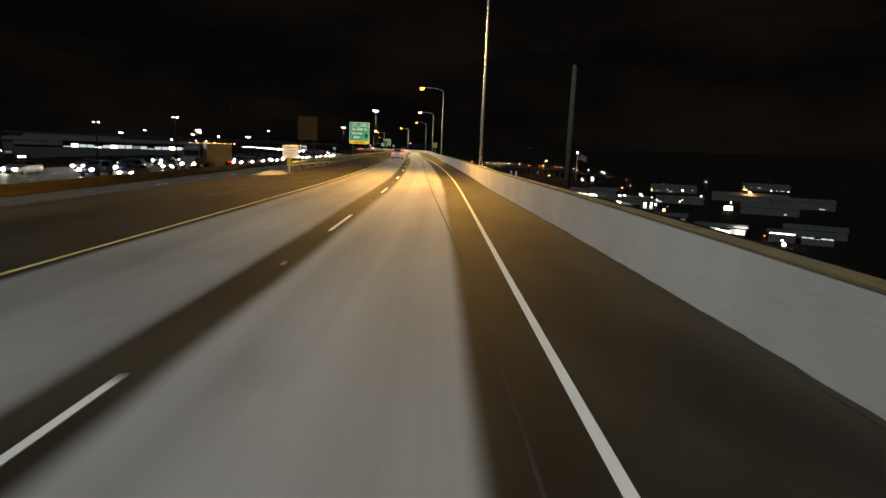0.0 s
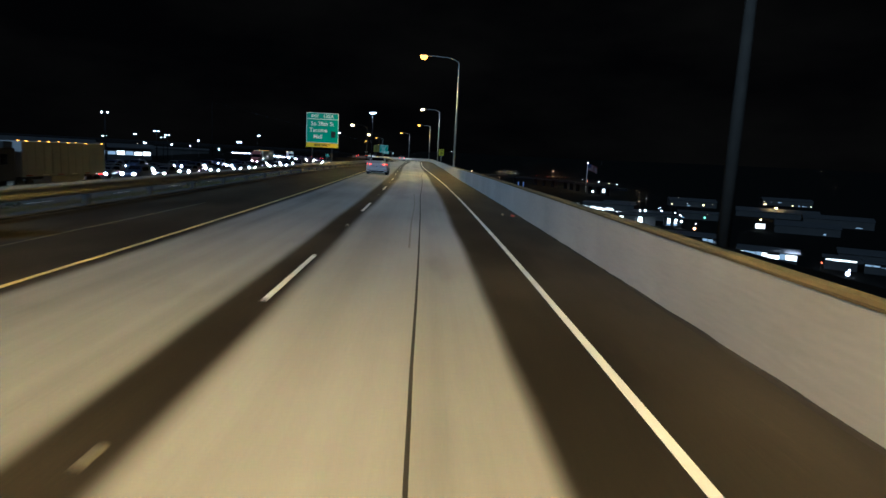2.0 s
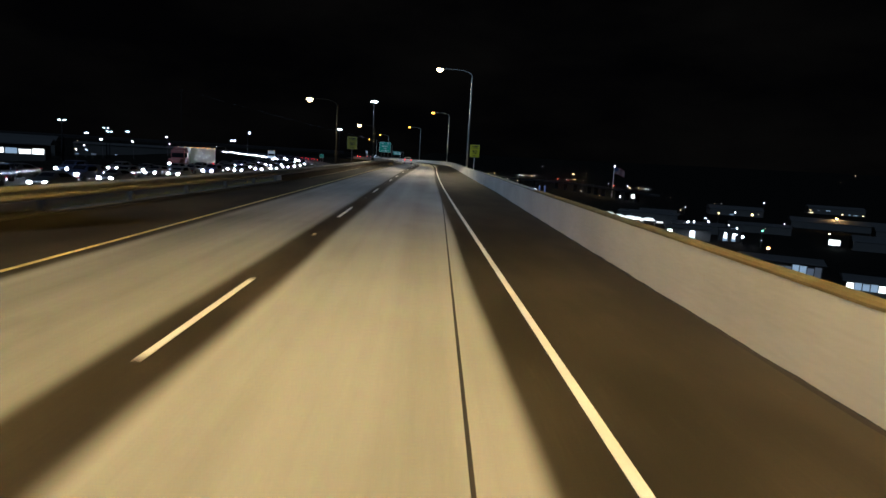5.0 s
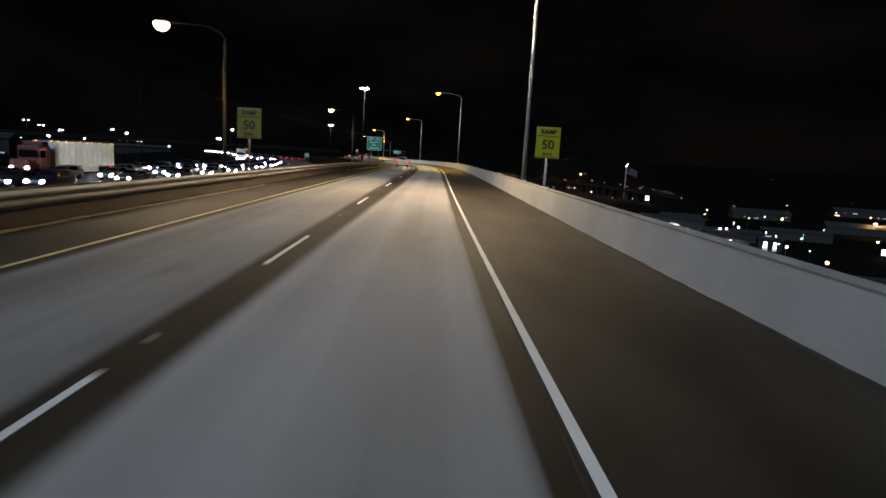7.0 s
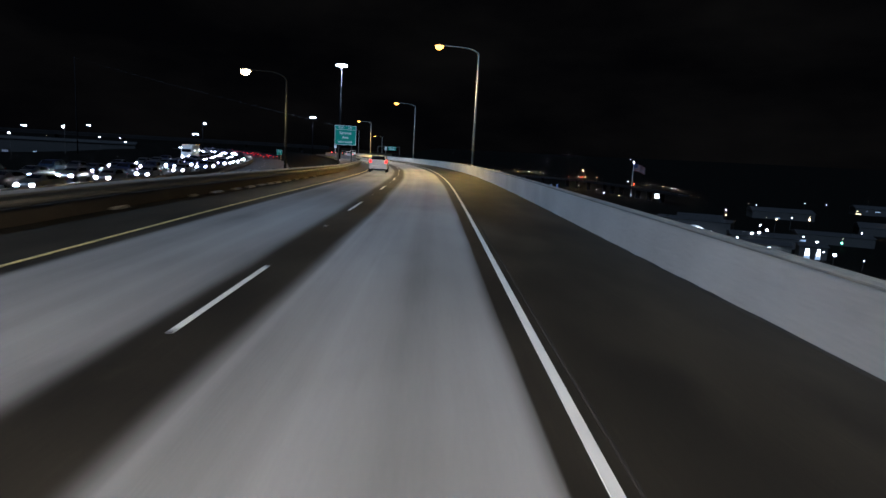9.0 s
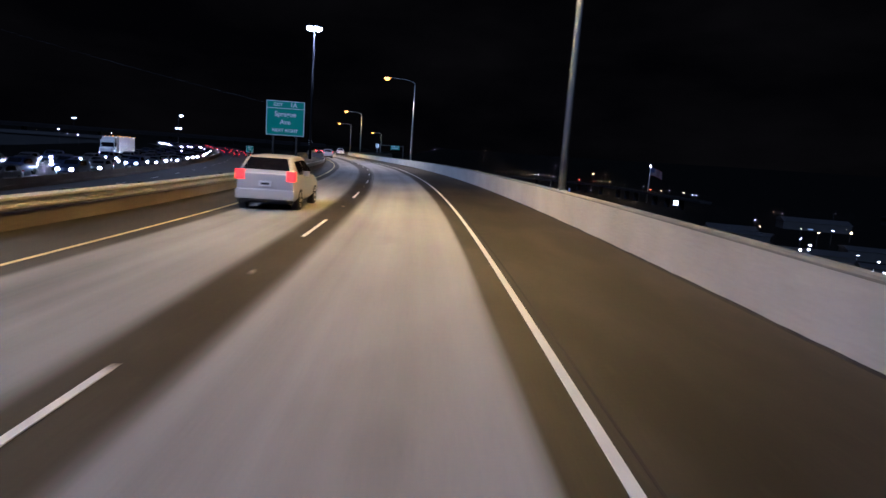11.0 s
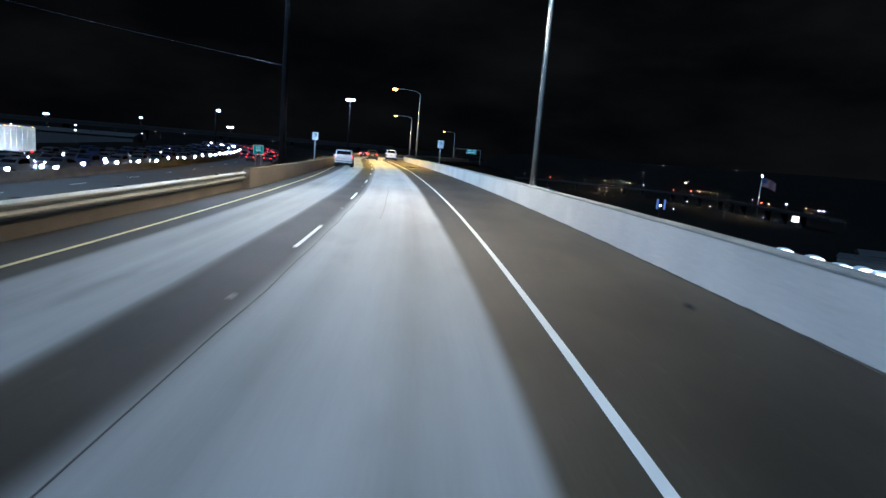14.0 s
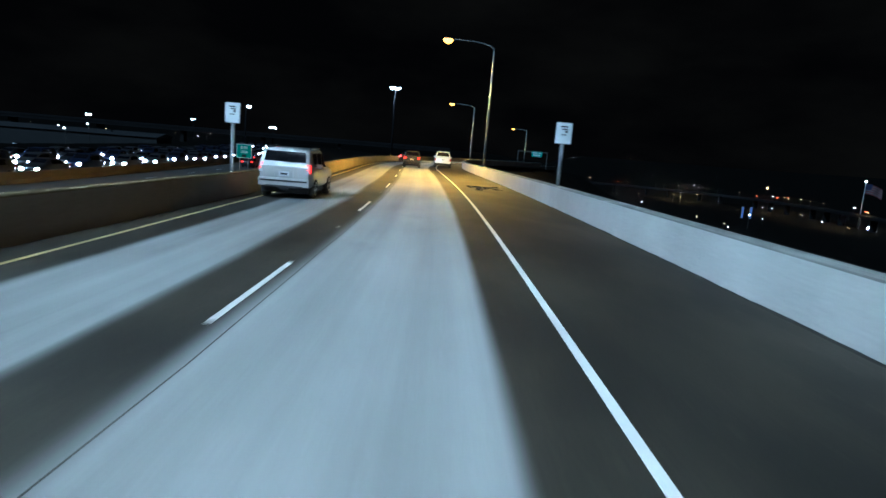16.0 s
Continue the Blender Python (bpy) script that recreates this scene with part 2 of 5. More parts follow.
M_BLACK = material("black_print", (0.01, 0.01, 0.01), 0.5, vary=0.1, bump=0)
M_ALU = material("sign_back_aluminium", (0.4, 0.4, 0.4), 0.5, 0.7, vary=0.12)
M_STAIN = material("dark_road_grime", (0.022, 0.019, 0.016), 0.9, vary=0.4, size=0.6)
M_JOINT_OLD = material("worn_grey_sealant", (0.075, 0.07, 0.062), 0.9, vary=0.4, size=0.8)
M_CRACK = material("grimy_crack", (0.21, 0.205, 0.19), 0.9, vary=0.4, size=0.5)
M_STAIN_PALE = material("worn_faint_paint", (0.13, 0.115, 0.08), 0.8, vary=0.4, size=0.5)
M_MOSS_SHADE = material("brown_moss_and_shade_cap", (0.115, 0.088, 0.042), 0.95, vary=0.5, size=0.7, fine=18)
# Coloured darker than the wall, to hold down light on its top face.
M_TOP_SHADE = material("shaded_concrete_top", (0.20, 0.195, 0.18), 0.92, vary=0.35, size=1.1, fine=16)
M_TYRE = material("black_rubber", (0.012, 0.012, 0.012), 0.85, vary=0.2, size=0.3)
M_RIM = material("alloy_rim", (0.55, 0.55, 0.56), 0.3, 0.9, vary=0.08)
M_GLASS_DARK = material("tinted_car_glass", (0.006, 0.006, 0.008), 0.12, vary=0.1, bump=0, spec=0.08)
M_TRIM = material("black_plastic_trim", (0.018, 0.018, 0.018), 0.6, vary=0.15)
M_PLATE = material("number_plate", (0.6, 0.62, 0.66), 0.5, vary=0.05, bump=0)
M_TAIL = glow("tail_light_red", (1.0, 0.015, 0.010), 3.0)
M_TAIL_CORE = glow("tail_light_core", (1.0, 0.06, 0.045), 12.0)
M_BRAKE = glow("brake_light_red", (1.0, 0.03, 0.03), 16.0)
M_TAIL_DIM = material("red_lens", (0.35, 0.01, 0.01), 0.25, vary=0.1, bump=0)
M_HEAD = glow("headlight_white", (0.80, 0.90, 1.0), 240.0)
M_AMBER = glow("amber_light", (1.0, 0.42, 0.05), 8.0)
M_SODIUM = glow("sodium_lamp", (1.0, 0.40, 0.05), 6.5)
M_WARM = glow("warm_white_lamp", (1.0, 0.70, 0.34), 12.0)
M_LED = glow("blue_white_lamp", (0.66, 0.82, 1.0), 25.0)


# ---- building help ----
def part(name, bm, mat, parent=None, label="", smooth=False):
    me = bpy.data.meshes.new(name)
    bmesh.ops.recalc_face_normals(bm, faces=bm.faces)
    bm.to_mesh(me)
    bm.free()
    me.materials.append(mat)
    if smooth:
        me.polygons.foreach_set("use_smooth", [True] * len(me.polygons))
    ob = new(name, me)
    if parent:
        ob.parent = parent
    if label:
        ob["label"] = label
    return ob


def thing(name, label, category, group="", kind="", m=None):
    ob = new(name)
    ob.empty_display_size = 0.2
    tagged(ob, label, category, group, kind)
    if m is not None:
        ob.matrix_world = m
    return ob


def box(bm, x0, x1, y0, y1, z0, z1, bevel=0.0):
    v = [bm.verts.new((x, y, z)) for x in (x0, x1) for y in (y0, y1) for z in (z0, z1)]
    fs = [bm.faces.new([v[i] for i in q]) for q in ((0, 1, 3, 2), (4, 6, 7, 5), (0, 4, 5, 1), (2, 3, 7, 6), (0, 2, 6, 4), (1, 5, 7, 3))]
    if bevel:
        es = {e for f in fs for e in f.edges}
        bmesh.ops.bevel(bm, geom=list(es), offset=bevel, segments=2, affect="EDGES", profile=0.7)
    return bm


def boxed(*a, **k):
    return box(bmesh.new(), *a, **k)


def tube(bm, points, radii, sides=10, cap=True):
    """A round tube along points, of one or several radii."""
    pts = [Vector(p) for p in points]
    if isinstance(radii, (int, float)):
        radii = [radii] * len(pts)
    rings = []
    for i, p in enumerate(pts):
        d = (pts[min(i + 1, len(pts) - 1)] - pts[max(i - 1, 0)]).normalized()
        a = d.cross(Vector((0, 1, 0)) if abs(d.y) < 0.9 else Vector((1, 0, 0))).normalized()
        b = d.cross(a)
        rings.append([bm.verts.new(p + (a * math.cos(q) + b * math.sin(q)) * radii[i]) for q in (2 * math.pi * k / sides for k in range(sides))])
    for r, q in zip(rings, rings[1:]):
        for k in range(sides):
            bm.faces.new((r[k], r[(k + 1) % sides], q[(k + 1) % sides], q[k]))
    if cap:
        bm.faces.new(rings[0])
        bm.faces.new(rings[-1])
    return bm


def sweep(s0, s1, step, profile, lat_of, close=True):
    """A profile of (across, up) carried along the road from s0 to s1, at lat_of(s)."""
    bm = bmesh.new()
    n = max(1, int(round((s1 - s0) / step)))
    rings = []
    for i in range(n + 1):
        s = s0 + (s1 - s0) * i / n
        rings.append([bm.verts.new(road(s, lat_of(s) + a, u)) for a, u in profile])
    m = len(profile)
    for r, q in zip(rings, rings[1:]):
        for k in range(m if close else m - 1):
            bm.faces.new((r[k], r[(k + 1) % m], q[(k + 1) % m], q[k]))
    if close:
        bm.faces.new(rings[0])
        bm.faces.new(rings[-1])
    return bm


def lettering(text, size, mat, parent, x, z, y=-0.03, name="lettering", bold=0.012):
    c = bpy.data.curves.new(name, "FONT")
    c.body, c.size, c.align_x, c.align_y, c.extrude, c.offset = text, size, "CENTER", "CENTER", 0.004, bold
    c.materials.append(mat)
    c.resolution_u = 3
    o = new(name, c)
    o.parent = parent
    o.matrix_basis = pose(x, y, z, 90, 0, 0)
    return o


# ---- ground ----
def smooth01(a, b, x):
    q = min(max((x - a) / (b - a), 0.0), 1.0)
    return q * q * (3 - 2 * q)


def plan_x(y):
    i = int(np.clip(np.searchsorted(FAR_LINE[:, 1], y), 1, len(FAR_LINE) - 1))
    return FAR_LINE[i, 0] + (y - FAR_LINE[i, 1]) * (FAR_TANGENT[i, 0] / FAR_TANGENT[i, 1] if y > FAR_LINE[-1, 1] or y < -60 else 0)


def terrain(x, y):
    """Height of the land: a bank falling to a valley on the right, level ground and a lower motorway on the left."""
    lat = x - plan_x(min(max(y, -400), 900))
    base = -0.32
    right = -36.5 * smooth01(5.0, 115.0, lat) - 1.0 * smooth01(3.2, 6.0, lat)
    right += 71.5 * smooth01(900, 2600, math.hypot(x, y - 200)) * smooth01(60, 300, lat)
    left = -2.3 * smooth01(-13.0, -19.0, lat)
    left += -6.0 * smooth01(-70, -160, lat)
    left += 22.0 * smooth01(700, 2200, math.hypot(x, y - 200)) * smooth01(-40, -300, lat)
    if 330 < y:
        e = LINE[int(np.clip(np.searchsorted(LINE[:, 1], y), 0, len(LINE) - 1))]
        off = math.hypot(x - e[0], max(0.0, y - e[1]))
        bank = -0.4 - 0.55 * max(0.0, off - (7.0 if x > e[0] else 12.0))
        right = max(right, bank)
    bump = 0.25 * noise.noise(Vector((x * 0.12, y * 0.12, 0))) if abs(lat + 5) > 12 else 0
    return base + right + left + bump


def build_ground():
    across = [-4000, -2800, -1900, -1300, -900, -600, -420, -300, -220, -160, -120, -90, -70, -55, -45, -36, -29, -24, -19, -16, -13.5, -11, -8, -4, 0, 3.2, 4.2, 5.5, 7, 10, 14, 20, 28, 38, 50, 64, 80, 100, 125, 160, 210, 280, 380, 520, 700, 950, 1300, 1800, 2600, 4000]
    along = [-600, -300, -150, -90] + list(range(-60, 700, 8)) + [740, 800, 880, 980, 1120, 1300, 1550, 1900, 2400, 3100, 4200]
    bm = bmesh.new()
    rows = []
    for y in along:
        c = plan_x(min(max(y, -400), 900))
        rows.append([bm.verts.new((c + a, y, terrain(c + a, y))) for a in across])
    for r, q in zip(rows, rows[1:]):
        for k in range(len(across) - 1):
            bm.faces.new((r[k], r[k + 1], q[k + 1], q[k]))
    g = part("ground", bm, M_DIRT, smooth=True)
    tagged(g, "rough ground of dirt and dry grass, coloured night-dark", "ground", kind="structure")


build_ground()


# ---- the carriageway ----
FACE = (2.30, 2.12, 1.82, 1.62, 1.54, 1.57, 1.76, 1.95, 3.29, 3.28, 3.20, 3.10, 3.04, 3.13)


def right_face(s):
    return float(np.interp(s, [8, 16, 25, 30, 38, 62, 90, 100, 145, 190, 210, 245, 280, 340], FACE))


def parapet_top(s):
    return float(np.interp(s, [25, 60, 90, 150, 280, 320], [1.0, 0.98, 0.96, 0.91, 0.88, 0.84]))


def left_side(s):
    return -10.7 + 1.5 * smooth01(90, 150, s) + 0.7 * smooth01(255, 300, s)


def strips(s):
    """Where the concrete ends along the way: the left lane's right side, then both sides of the right lane."""
    return (float(np.interp(s, [25, 60, 90, 142, 205, 245, 273, 315], [-4.0, -4.2, -4.1, -3.95, -4.0, -4.2, -4.6, -4.65])),
            float(np.interp(s, [25, 60, 92, 142, 160, 185, 205, 245, 272, 315], [-3.27, -3.55, -3.22, -3.3, -3.2, -2.87, -2.92, -3.2, -3.5, -3.45])),
            float(np.interp(s, [30, 60, 90, 104, 142, 185, 205, 275, 315], [-0.83, -0.95, -0.78, -0.63, -0.39, -0.27, -0.36, -0.58, -0.82])))


def build_road():
    bm = bmesh.new()
    uv = bm.loops.layers.uv.new("UVMap")
    rows, coord = [], {}
    s = S_FIRST
    while s < S_LAST:
        ll, cl, cr = strips(s)
        row = []
        for a, u in ((-11.6, -11.6), (-9.5, -9.5), (-7.2, -7.2), (-6.0, -6.0), (ll, LANE_U[0]), (cl, LANE_U[1]), (-2.0, -2.0), (cr, LANE_U[2]), (0.0, 0.0), (1.2, 1.2), (right_face(s) + 0.15, right_face(s) + 0.15)):
            v = bm.verts.new(road(s, a))
            coord[v] = (u, s)
            row.append(v)
        rows.append(row)
        s += 2.0
    for r, q in zip(rows, rows[1:]):
        for k in range(len(r) - 1):
            f = bm.faces.new((r[k], r[k + 1], q[k + 1], q[k]))
            for loop in f.loops:
                loop[uv].uv = coord[loop.vert]
    ob = part("road", bm, M_ROAD, smooth=True)
    tagged(ob, "worn concrete lanes with dark asphalt shoulders and lane strips", "road", kind="structure")
    line = part("edge_line", sweep(S_FIRST, S_LAST - 4, 2, [(-0.049, 0.004), (-0.045, 0.010), (0.045, 0.010), (0.049, 0.004)], lambda s: 0.0, False), M_WHITE_LINE, ob, "solid white edge line")
    part("median_line", sweep(S_FIRST, S_LAST - 4, 2, [(-0.042, 0.004), (-0.038, 0.010), (0.038, 0.010), (0.042, 0.004)], lambda s: float(np.interp(s, [0, 190, 210, 300, 330, 345, 365], [-6.75, -6.85, -7.0, -7.05, -7.15, -7.38, -7.45])), False), M_YELLOW_LINE, ob, "solid yellow median line")
    lane_line = lambda s: float(np.interp(s, [0, 12, 28, 48, 80, 90, 102, 150, 185, 206, 275, 314], [-3.62, -3.49, -3.48, -3.68, -3.66, -3.6, -3.7, -3.7, -3.62, -3.67, -3.76, -3.68]))
    for k in range(-4, 49):
        far = float(np.interp(k, [-4, 0, 4, 7, 11, 12, 13, 14, 17, 21, 25, 28, 50], [-44.2, 4.5, 53.5, 89.8, 139.2, 152.5, 160.8, 172.6, 210.1, 255.8, 302.9, 338.6, 602.0]))
        part("dash", sweep(far - 3.4, far, 1.1, [(-0.042, 0.004), (-0.038, 0.010), (0.038, 0.010), (0.042, 0.004)], lambda s: lane_line(s), False), M_WHITE_LINE, ob)
        marker = part("reflective_marker", sweep(far - 7.40, far - 7.30, 0.1, [(-0.045, 0.004), (-0.025, 0.02), (0.025, 0.02), (0.045, 0.004)], lambda s: lane_line(s)), M_MARKER, ob, "small raised reflective marker")
    joint = lambda s: float(np.interp(s, [-60, 4, 13, 25, 30, 37, 42, 47, 57, 70, 89, 100, 125, 143, 175, 300], [-0.5, -0.5, -0.75, -1.25, -1.42, -1.60, -1.74, -1.83, -1.84, -1.80, -1.42, -1.26, -0.6, -0.2, 0.16, 0.16]))
    part("sealed_joint", sweep(-58, 262, 2, [(-0.016, 0.003), (-0.01, 0.007), (0.01, 0.007), (0.016, 0.003)], joint, False), M_STAIN, ob, "black sealed joint along the lane")
    part("sealed_joint", sweep(262, 430, 2, [(-0.009, 0.003), (-0.005, 0.006), (0.005, 0.006), (0.009, 0.003)], lambda s: -3.42 + 0.02 * math.sin(s * 1.7) + 0.012 * math.sin(s * 4.1), False), M_JOINT_OLD, ob, "black sealed joint along the lane")
    part("crack", sweep(305, 321, 0.5, [(-0.015, 0.003), (-0.006, 0.005), (0.006, 0.005), (0.015, 0.003)], lambda s: -2.38 + 0.012 * math.sin(s * 0.9) + 0.007 * math.sin(s * 3.3), False), M_CRACK, ob, "dark crack along the lane")
    part("crack", sweep(55, 72, 0.5, [(-0.022, 0.003), (-0.008, 0.004), (0.008, 0.004), (0.022, 0.003)], lambda s: -2.05 + 0.02 * math.sin(s * 0.5), False), M_CRACK, ob, "dark worn seam beside the sealed joint")
    return ob


build_road()


def barrier(name, label, s0, s1, face, mat, top, flip=1, cap=False):
    """A cast concrete wall in lengths with open joints and a chamfered top."""
    prof = [(0.0, -0.3, 0), (0.028, -0.03, 1), (0.05, 0.0, 1), (0.27, 0.0, 1), (0.29, -0.03, 1), (0.32, -0.3, 0)]
    cap_shape = [(0.022, -0.04, 1), (0.026, -0.01, 1), (0.07, 0.018, 1), (0.24, 0.018, 1), (0.30, -0.01, 1), (0.305, -0.04, 1)]
    w = thing(name, label, "barrier", kind="structure")

    def length(a, b, shape):
        h = top((a + b) / 2)
        return sweep(a, b, 3.05, [(x * flip, u + h * k) for x, u, k in shape], face)

    s = s0
    while s < s1 - 1:
        e = min(s + 6.1, s1)
        part("panel", length(s + 0.008, e - 0.008, prof), mat, w)
        if cap:
            # Real moss only on the right before 128; other tops are shade-coloured.
            part("cap", length(s + 0.004, e - 0.004, cap_shape), M_MOSS_SHADE if s < 128 or flip < 0 else M_TOP_SHADE, w, "brown top of the wall, mossy on the right, shade-coloured on the left" if s < 128 or flip < 0 else "grey top of the wall, coloured darker against the light")
        s = e
    return w


barrier("wall_right", "smooth grey concrete parapet along the shoulder", -48, 520, right_face, M_CONCRETE, parapet_top, cap=True)
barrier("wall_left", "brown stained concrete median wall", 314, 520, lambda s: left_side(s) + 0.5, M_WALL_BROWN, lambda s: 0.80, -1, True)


def ragged_strip(name, label, mat, s0, s1, lat_of, side, wide, seed):
    """A ragged line of grit lying in the angle between shoulder and wall."""
    r = random.Random(seed)
    vs, fs = [], []
    s = s0
    while s < s1:
        w = wide * r.uniform(0.15, 1.0) + wide * max(0.0, math.sin(s * 0.23) * math.sin(s * 0.071 + 1))
        f = lat_of(s)
        n = len(vs)
        vs += [road(s, f - side * (w + 0.02), 0.004), road(s, f - side * w * 0.4, 0.012 + 0.012 * r.random()), road(s, f, 0.02 + 0.02 * r.random())]
        if n:
            fs += [(n - 3, n - 2, n + 1, n), (n - 2, n - 1, n + 2, n + 1)]
        s += 0.35
    me = bpy.data.meshes.new(name)
    me.from_pydata([tuple(v) for v in vs], [], fs)
    me.materials.append(mat)
    tagged(new(name, me), label, "dirt", kind="stuff")


ragged_strip("grit_seam", "dark seam of grit along the foot of the parapet", M_STAIN, -40, 430, lambda s: right_face(s) + 0.01, 1, 0.035, 17)
M_SAND = material("pale_road_sand", (0.30, 0.26, 0.19), 0.95, vary=0.45, size=0.4, fine=30)
ragged_strip("sand_drift", "pale drift of sand along the foot of the guardrail parapet", M_SAND, 146, 176, lambda s: left_side(s) + 0.48, -1, 0.10, 23)


# ---- guardrail on the median side ----
def guardrail(s0, s1):
    g = thing("guardrail", "galvanised corrugated steel guardrail on dark posts", "guardrail")
    face = lambda s: left_side(s) + 0.25
    wave = [(-0.012, 0.35), (0.0, 0.36), (0.075, 0.405), (0.08, 0.445), (0.005, 0.495), (0.005, 0.535), (0.08, 0.585), (0.075, 0.625), (0.0, 0.67), (-0.012, 0.68), (-0.016, 0.35)]
    s = s0
    while s < s1 - 0.5:
        e = min(s + 7.62, s1)
        part("rail", sweep(s, e, 3.81, wave, face), M_STEEL, g, "corrugated steel beam")
        s = e
    s = s0
    while s < s1:
        p = bmesh.new()
        box(p, -0.07, 0.07, -0.05, 0.05, -0.55, 0.70, 0.01)
        post = part("post", p, M_DARK_STEEL, g)
        post.matrix_basis = on_road(s, face(s) - 0.11)
        s += 3.81
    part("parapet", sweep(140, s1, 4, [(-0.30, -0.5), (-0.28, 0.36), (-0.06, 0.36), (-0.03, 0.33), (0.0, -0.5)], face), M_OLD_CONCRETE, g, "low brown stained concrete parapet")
    kerb = part("kerb", sweep(s0, 140, 4, [(-0.35, -0.5), (-0.35, 0.06), (-0.04, 0.06), (0.0, 0.04), (0.04, -0.5)], face), M_ASPHALT, g, "dark stained concrete kerb")
    for s, long, wide in ((203.2, 0.7, 0.10), (208.0, 0.5, 0.10), (209.9, 0.9, 0.16), (212.1, 0.8, 0.15), (213.9, 0.95, 0.17), (215.5, 1.0, 0.16), (217.1, 1.0, 0.15), (218.5, 1.1, 0.14), (220.6, 1.2, 0.12), (223.0, 1.0, 0.12), (225.6, 1.3, 0.12), (228.6, 1.1, 0.10)):
        part("base_block", sweep(s, s + long, 0.5, [(0.0, 0.002), (0.0, 0.06), (0.03, 0.07), (wide, 0.05), (wide + 0.03, 0.002)], face), M_CONCRETE, g, "pale worn block at the foot of the parapet")
    return g


guardrail(40, 314)


# ---- lamps ----
def lamp_post(height, reach, mat, side=-1, steel=None, category="street lamp", label="", name="street_lamp"):
    """A tapered steel pole with a curved arm to one side and a drop-lens head."""
    t = thing(name, label, category, "lamp posts along the road")
    part("base_plate", boxed(-0.13, 0.13, -0.2, 0.2, 0, 0.05, 0.008), M_POLE, t)
    part("pole", tube(bmesh.new(), [(0, 0, 0.03), (0, 0, height * 0.5), (0, 0, height - 0.7)], [0.115, 0.09, 0.06], 14), steel or M_POLE, t, smooth=True)
    arm = [(0, 0, height - 0.7)]
    for k in range(1, 9):
        a = k / 8 * math.pi / 2
        arm.append((side * reach * 0.55 * (1 - math.cos(a)), 0, height - 0.7 + 0.7 * math.sin(a)))
    arm.append((side * reach * 0.95, 0, height + 0.04))
    part("arm", tube(bmesh.new(), arm, [0.065 - 0.003 * k for k in range(len(arm))], 10), steel or M_POLE, t, smooth=True)
    bm = bmesh.new()
    bmesh.ops.create_uvsphere(bm, u_segments=16, v_segments=8, radius=1)
    for v in bm.verts:
        v.co = Vector((v.co.x * 0.42, v.co.y * 0.17, (max(v.co.z, -0.15)) * 0.13))
    head = part("head", bm, M_POLE, t, smooth=True)
    head.matrix_basis = pose(side * (reach + 0.25), 0, height + 0.03)
    bm = bmesh.new()
    bmesh.ops.create_uvsphere(bm, u_segments=16, v_segments=8, radius=1)
    for v in bm.verts:
        v.co = Vector((v.co.x * 0.41, v.co.y * 0.30, min(v.co.z, 0.1) * 0.42))
    lens = part("lens", bm, mat, t, "glowing lamp lens", smooth=True)
    lens.matrix_basis = pose(side * (reach + 0.30), 0, height - 0.01)
    return t


def lamp_light(where, color, watts, cone=166, size=0.35):
    d = bpy.data.lights.new("lamp_light", "SPOT")
    d.energy, d.color, d.spot_size, d.spot_blend, d.shadow_soft_size = watts, color, radians(cone), 0.6, size
    o = new("lamp_light", d)
    o.matrix_world = look(where, (where[0], where[1], where[2] - 5))


SODIUM, WARM, LED = (1.0, 0.60, 0.16), (1.0, 0.80, 0.52), (0.70, 0.83, 1.0)
post = lamp_post(12.1, 3.45, M_SODIUM, label="tall galvanised street lamp with a lit amber head")
warm_post = lamp_post(12.1, 3.45, M_WARM, label="tall galvanised street lamp with a lit warm white head")
AMBER_WHITE, DEEP_AMBER = (1.0, 0.78, 0.50), (1.0, 0.52, 0.08)
for s, kind, high, watts, tone in ((-28, 0, 1, 11000, SODIUM), (39.5, 0, 1, 15000, SODIUM), (109.4, 0, 1.02, 12500, SODIUM), (178.3, 1, 0.985, 10500, WARM), (247.6, 0, 0.975, 11000, SODIUM), (311.9, 0, 0.945, 6500, AMBER_WHITE), (380.0, 0, 0.885, 24000, DEEP_AMBER), (433, 0, 0.81, 9000, SODIUM), (500, 0, 0.78, 9000, SODIUM)):
    top = parapet_top(s)
    o = copy_thing((post, warm_post)[kind], on_road(s, right_face(s) + 0.16, top))
    o.scale = (1, 1, (12.1 * high - top) / 12.1)
    lamp_light(road(s, right_face(s) + 0.16 - 3.75, 12.1 * high - 0.5), tone, watts)
# Near-black colour makes the masts look unlit against the night sky.
M_MAST = material("night_dark_mast", (0.008, 0.008, 0.009), 0.9, vary=0.2, size=1.0, spec=0.1)
M_BROWN_POLE = material("dark_brown_pole", (0.020, 0.016, 0.011), 0.9, vary=0.25, size=0.8, spec=0.1)
left_post = lamp_post(9.6, 3.0, M_WARM, side=-1, steel=M_BROWN_POLE, label="dark brown street lamp beyond the guardrail with a lit warm head")
for x, y in ((-14.9, 181.0), (-17.2, 239.5)):
    o = copy_thing(left_post, pose(x, y, -1.2, 0, 0, 2))
    lamp_light((x - 3.3, y, 8.1), WARM, 14000, 165)
for o in (post, warm_post, left_post):
    for c in list(o.children_recursive) + [o]:
        bpy.data.objects.remove(c)


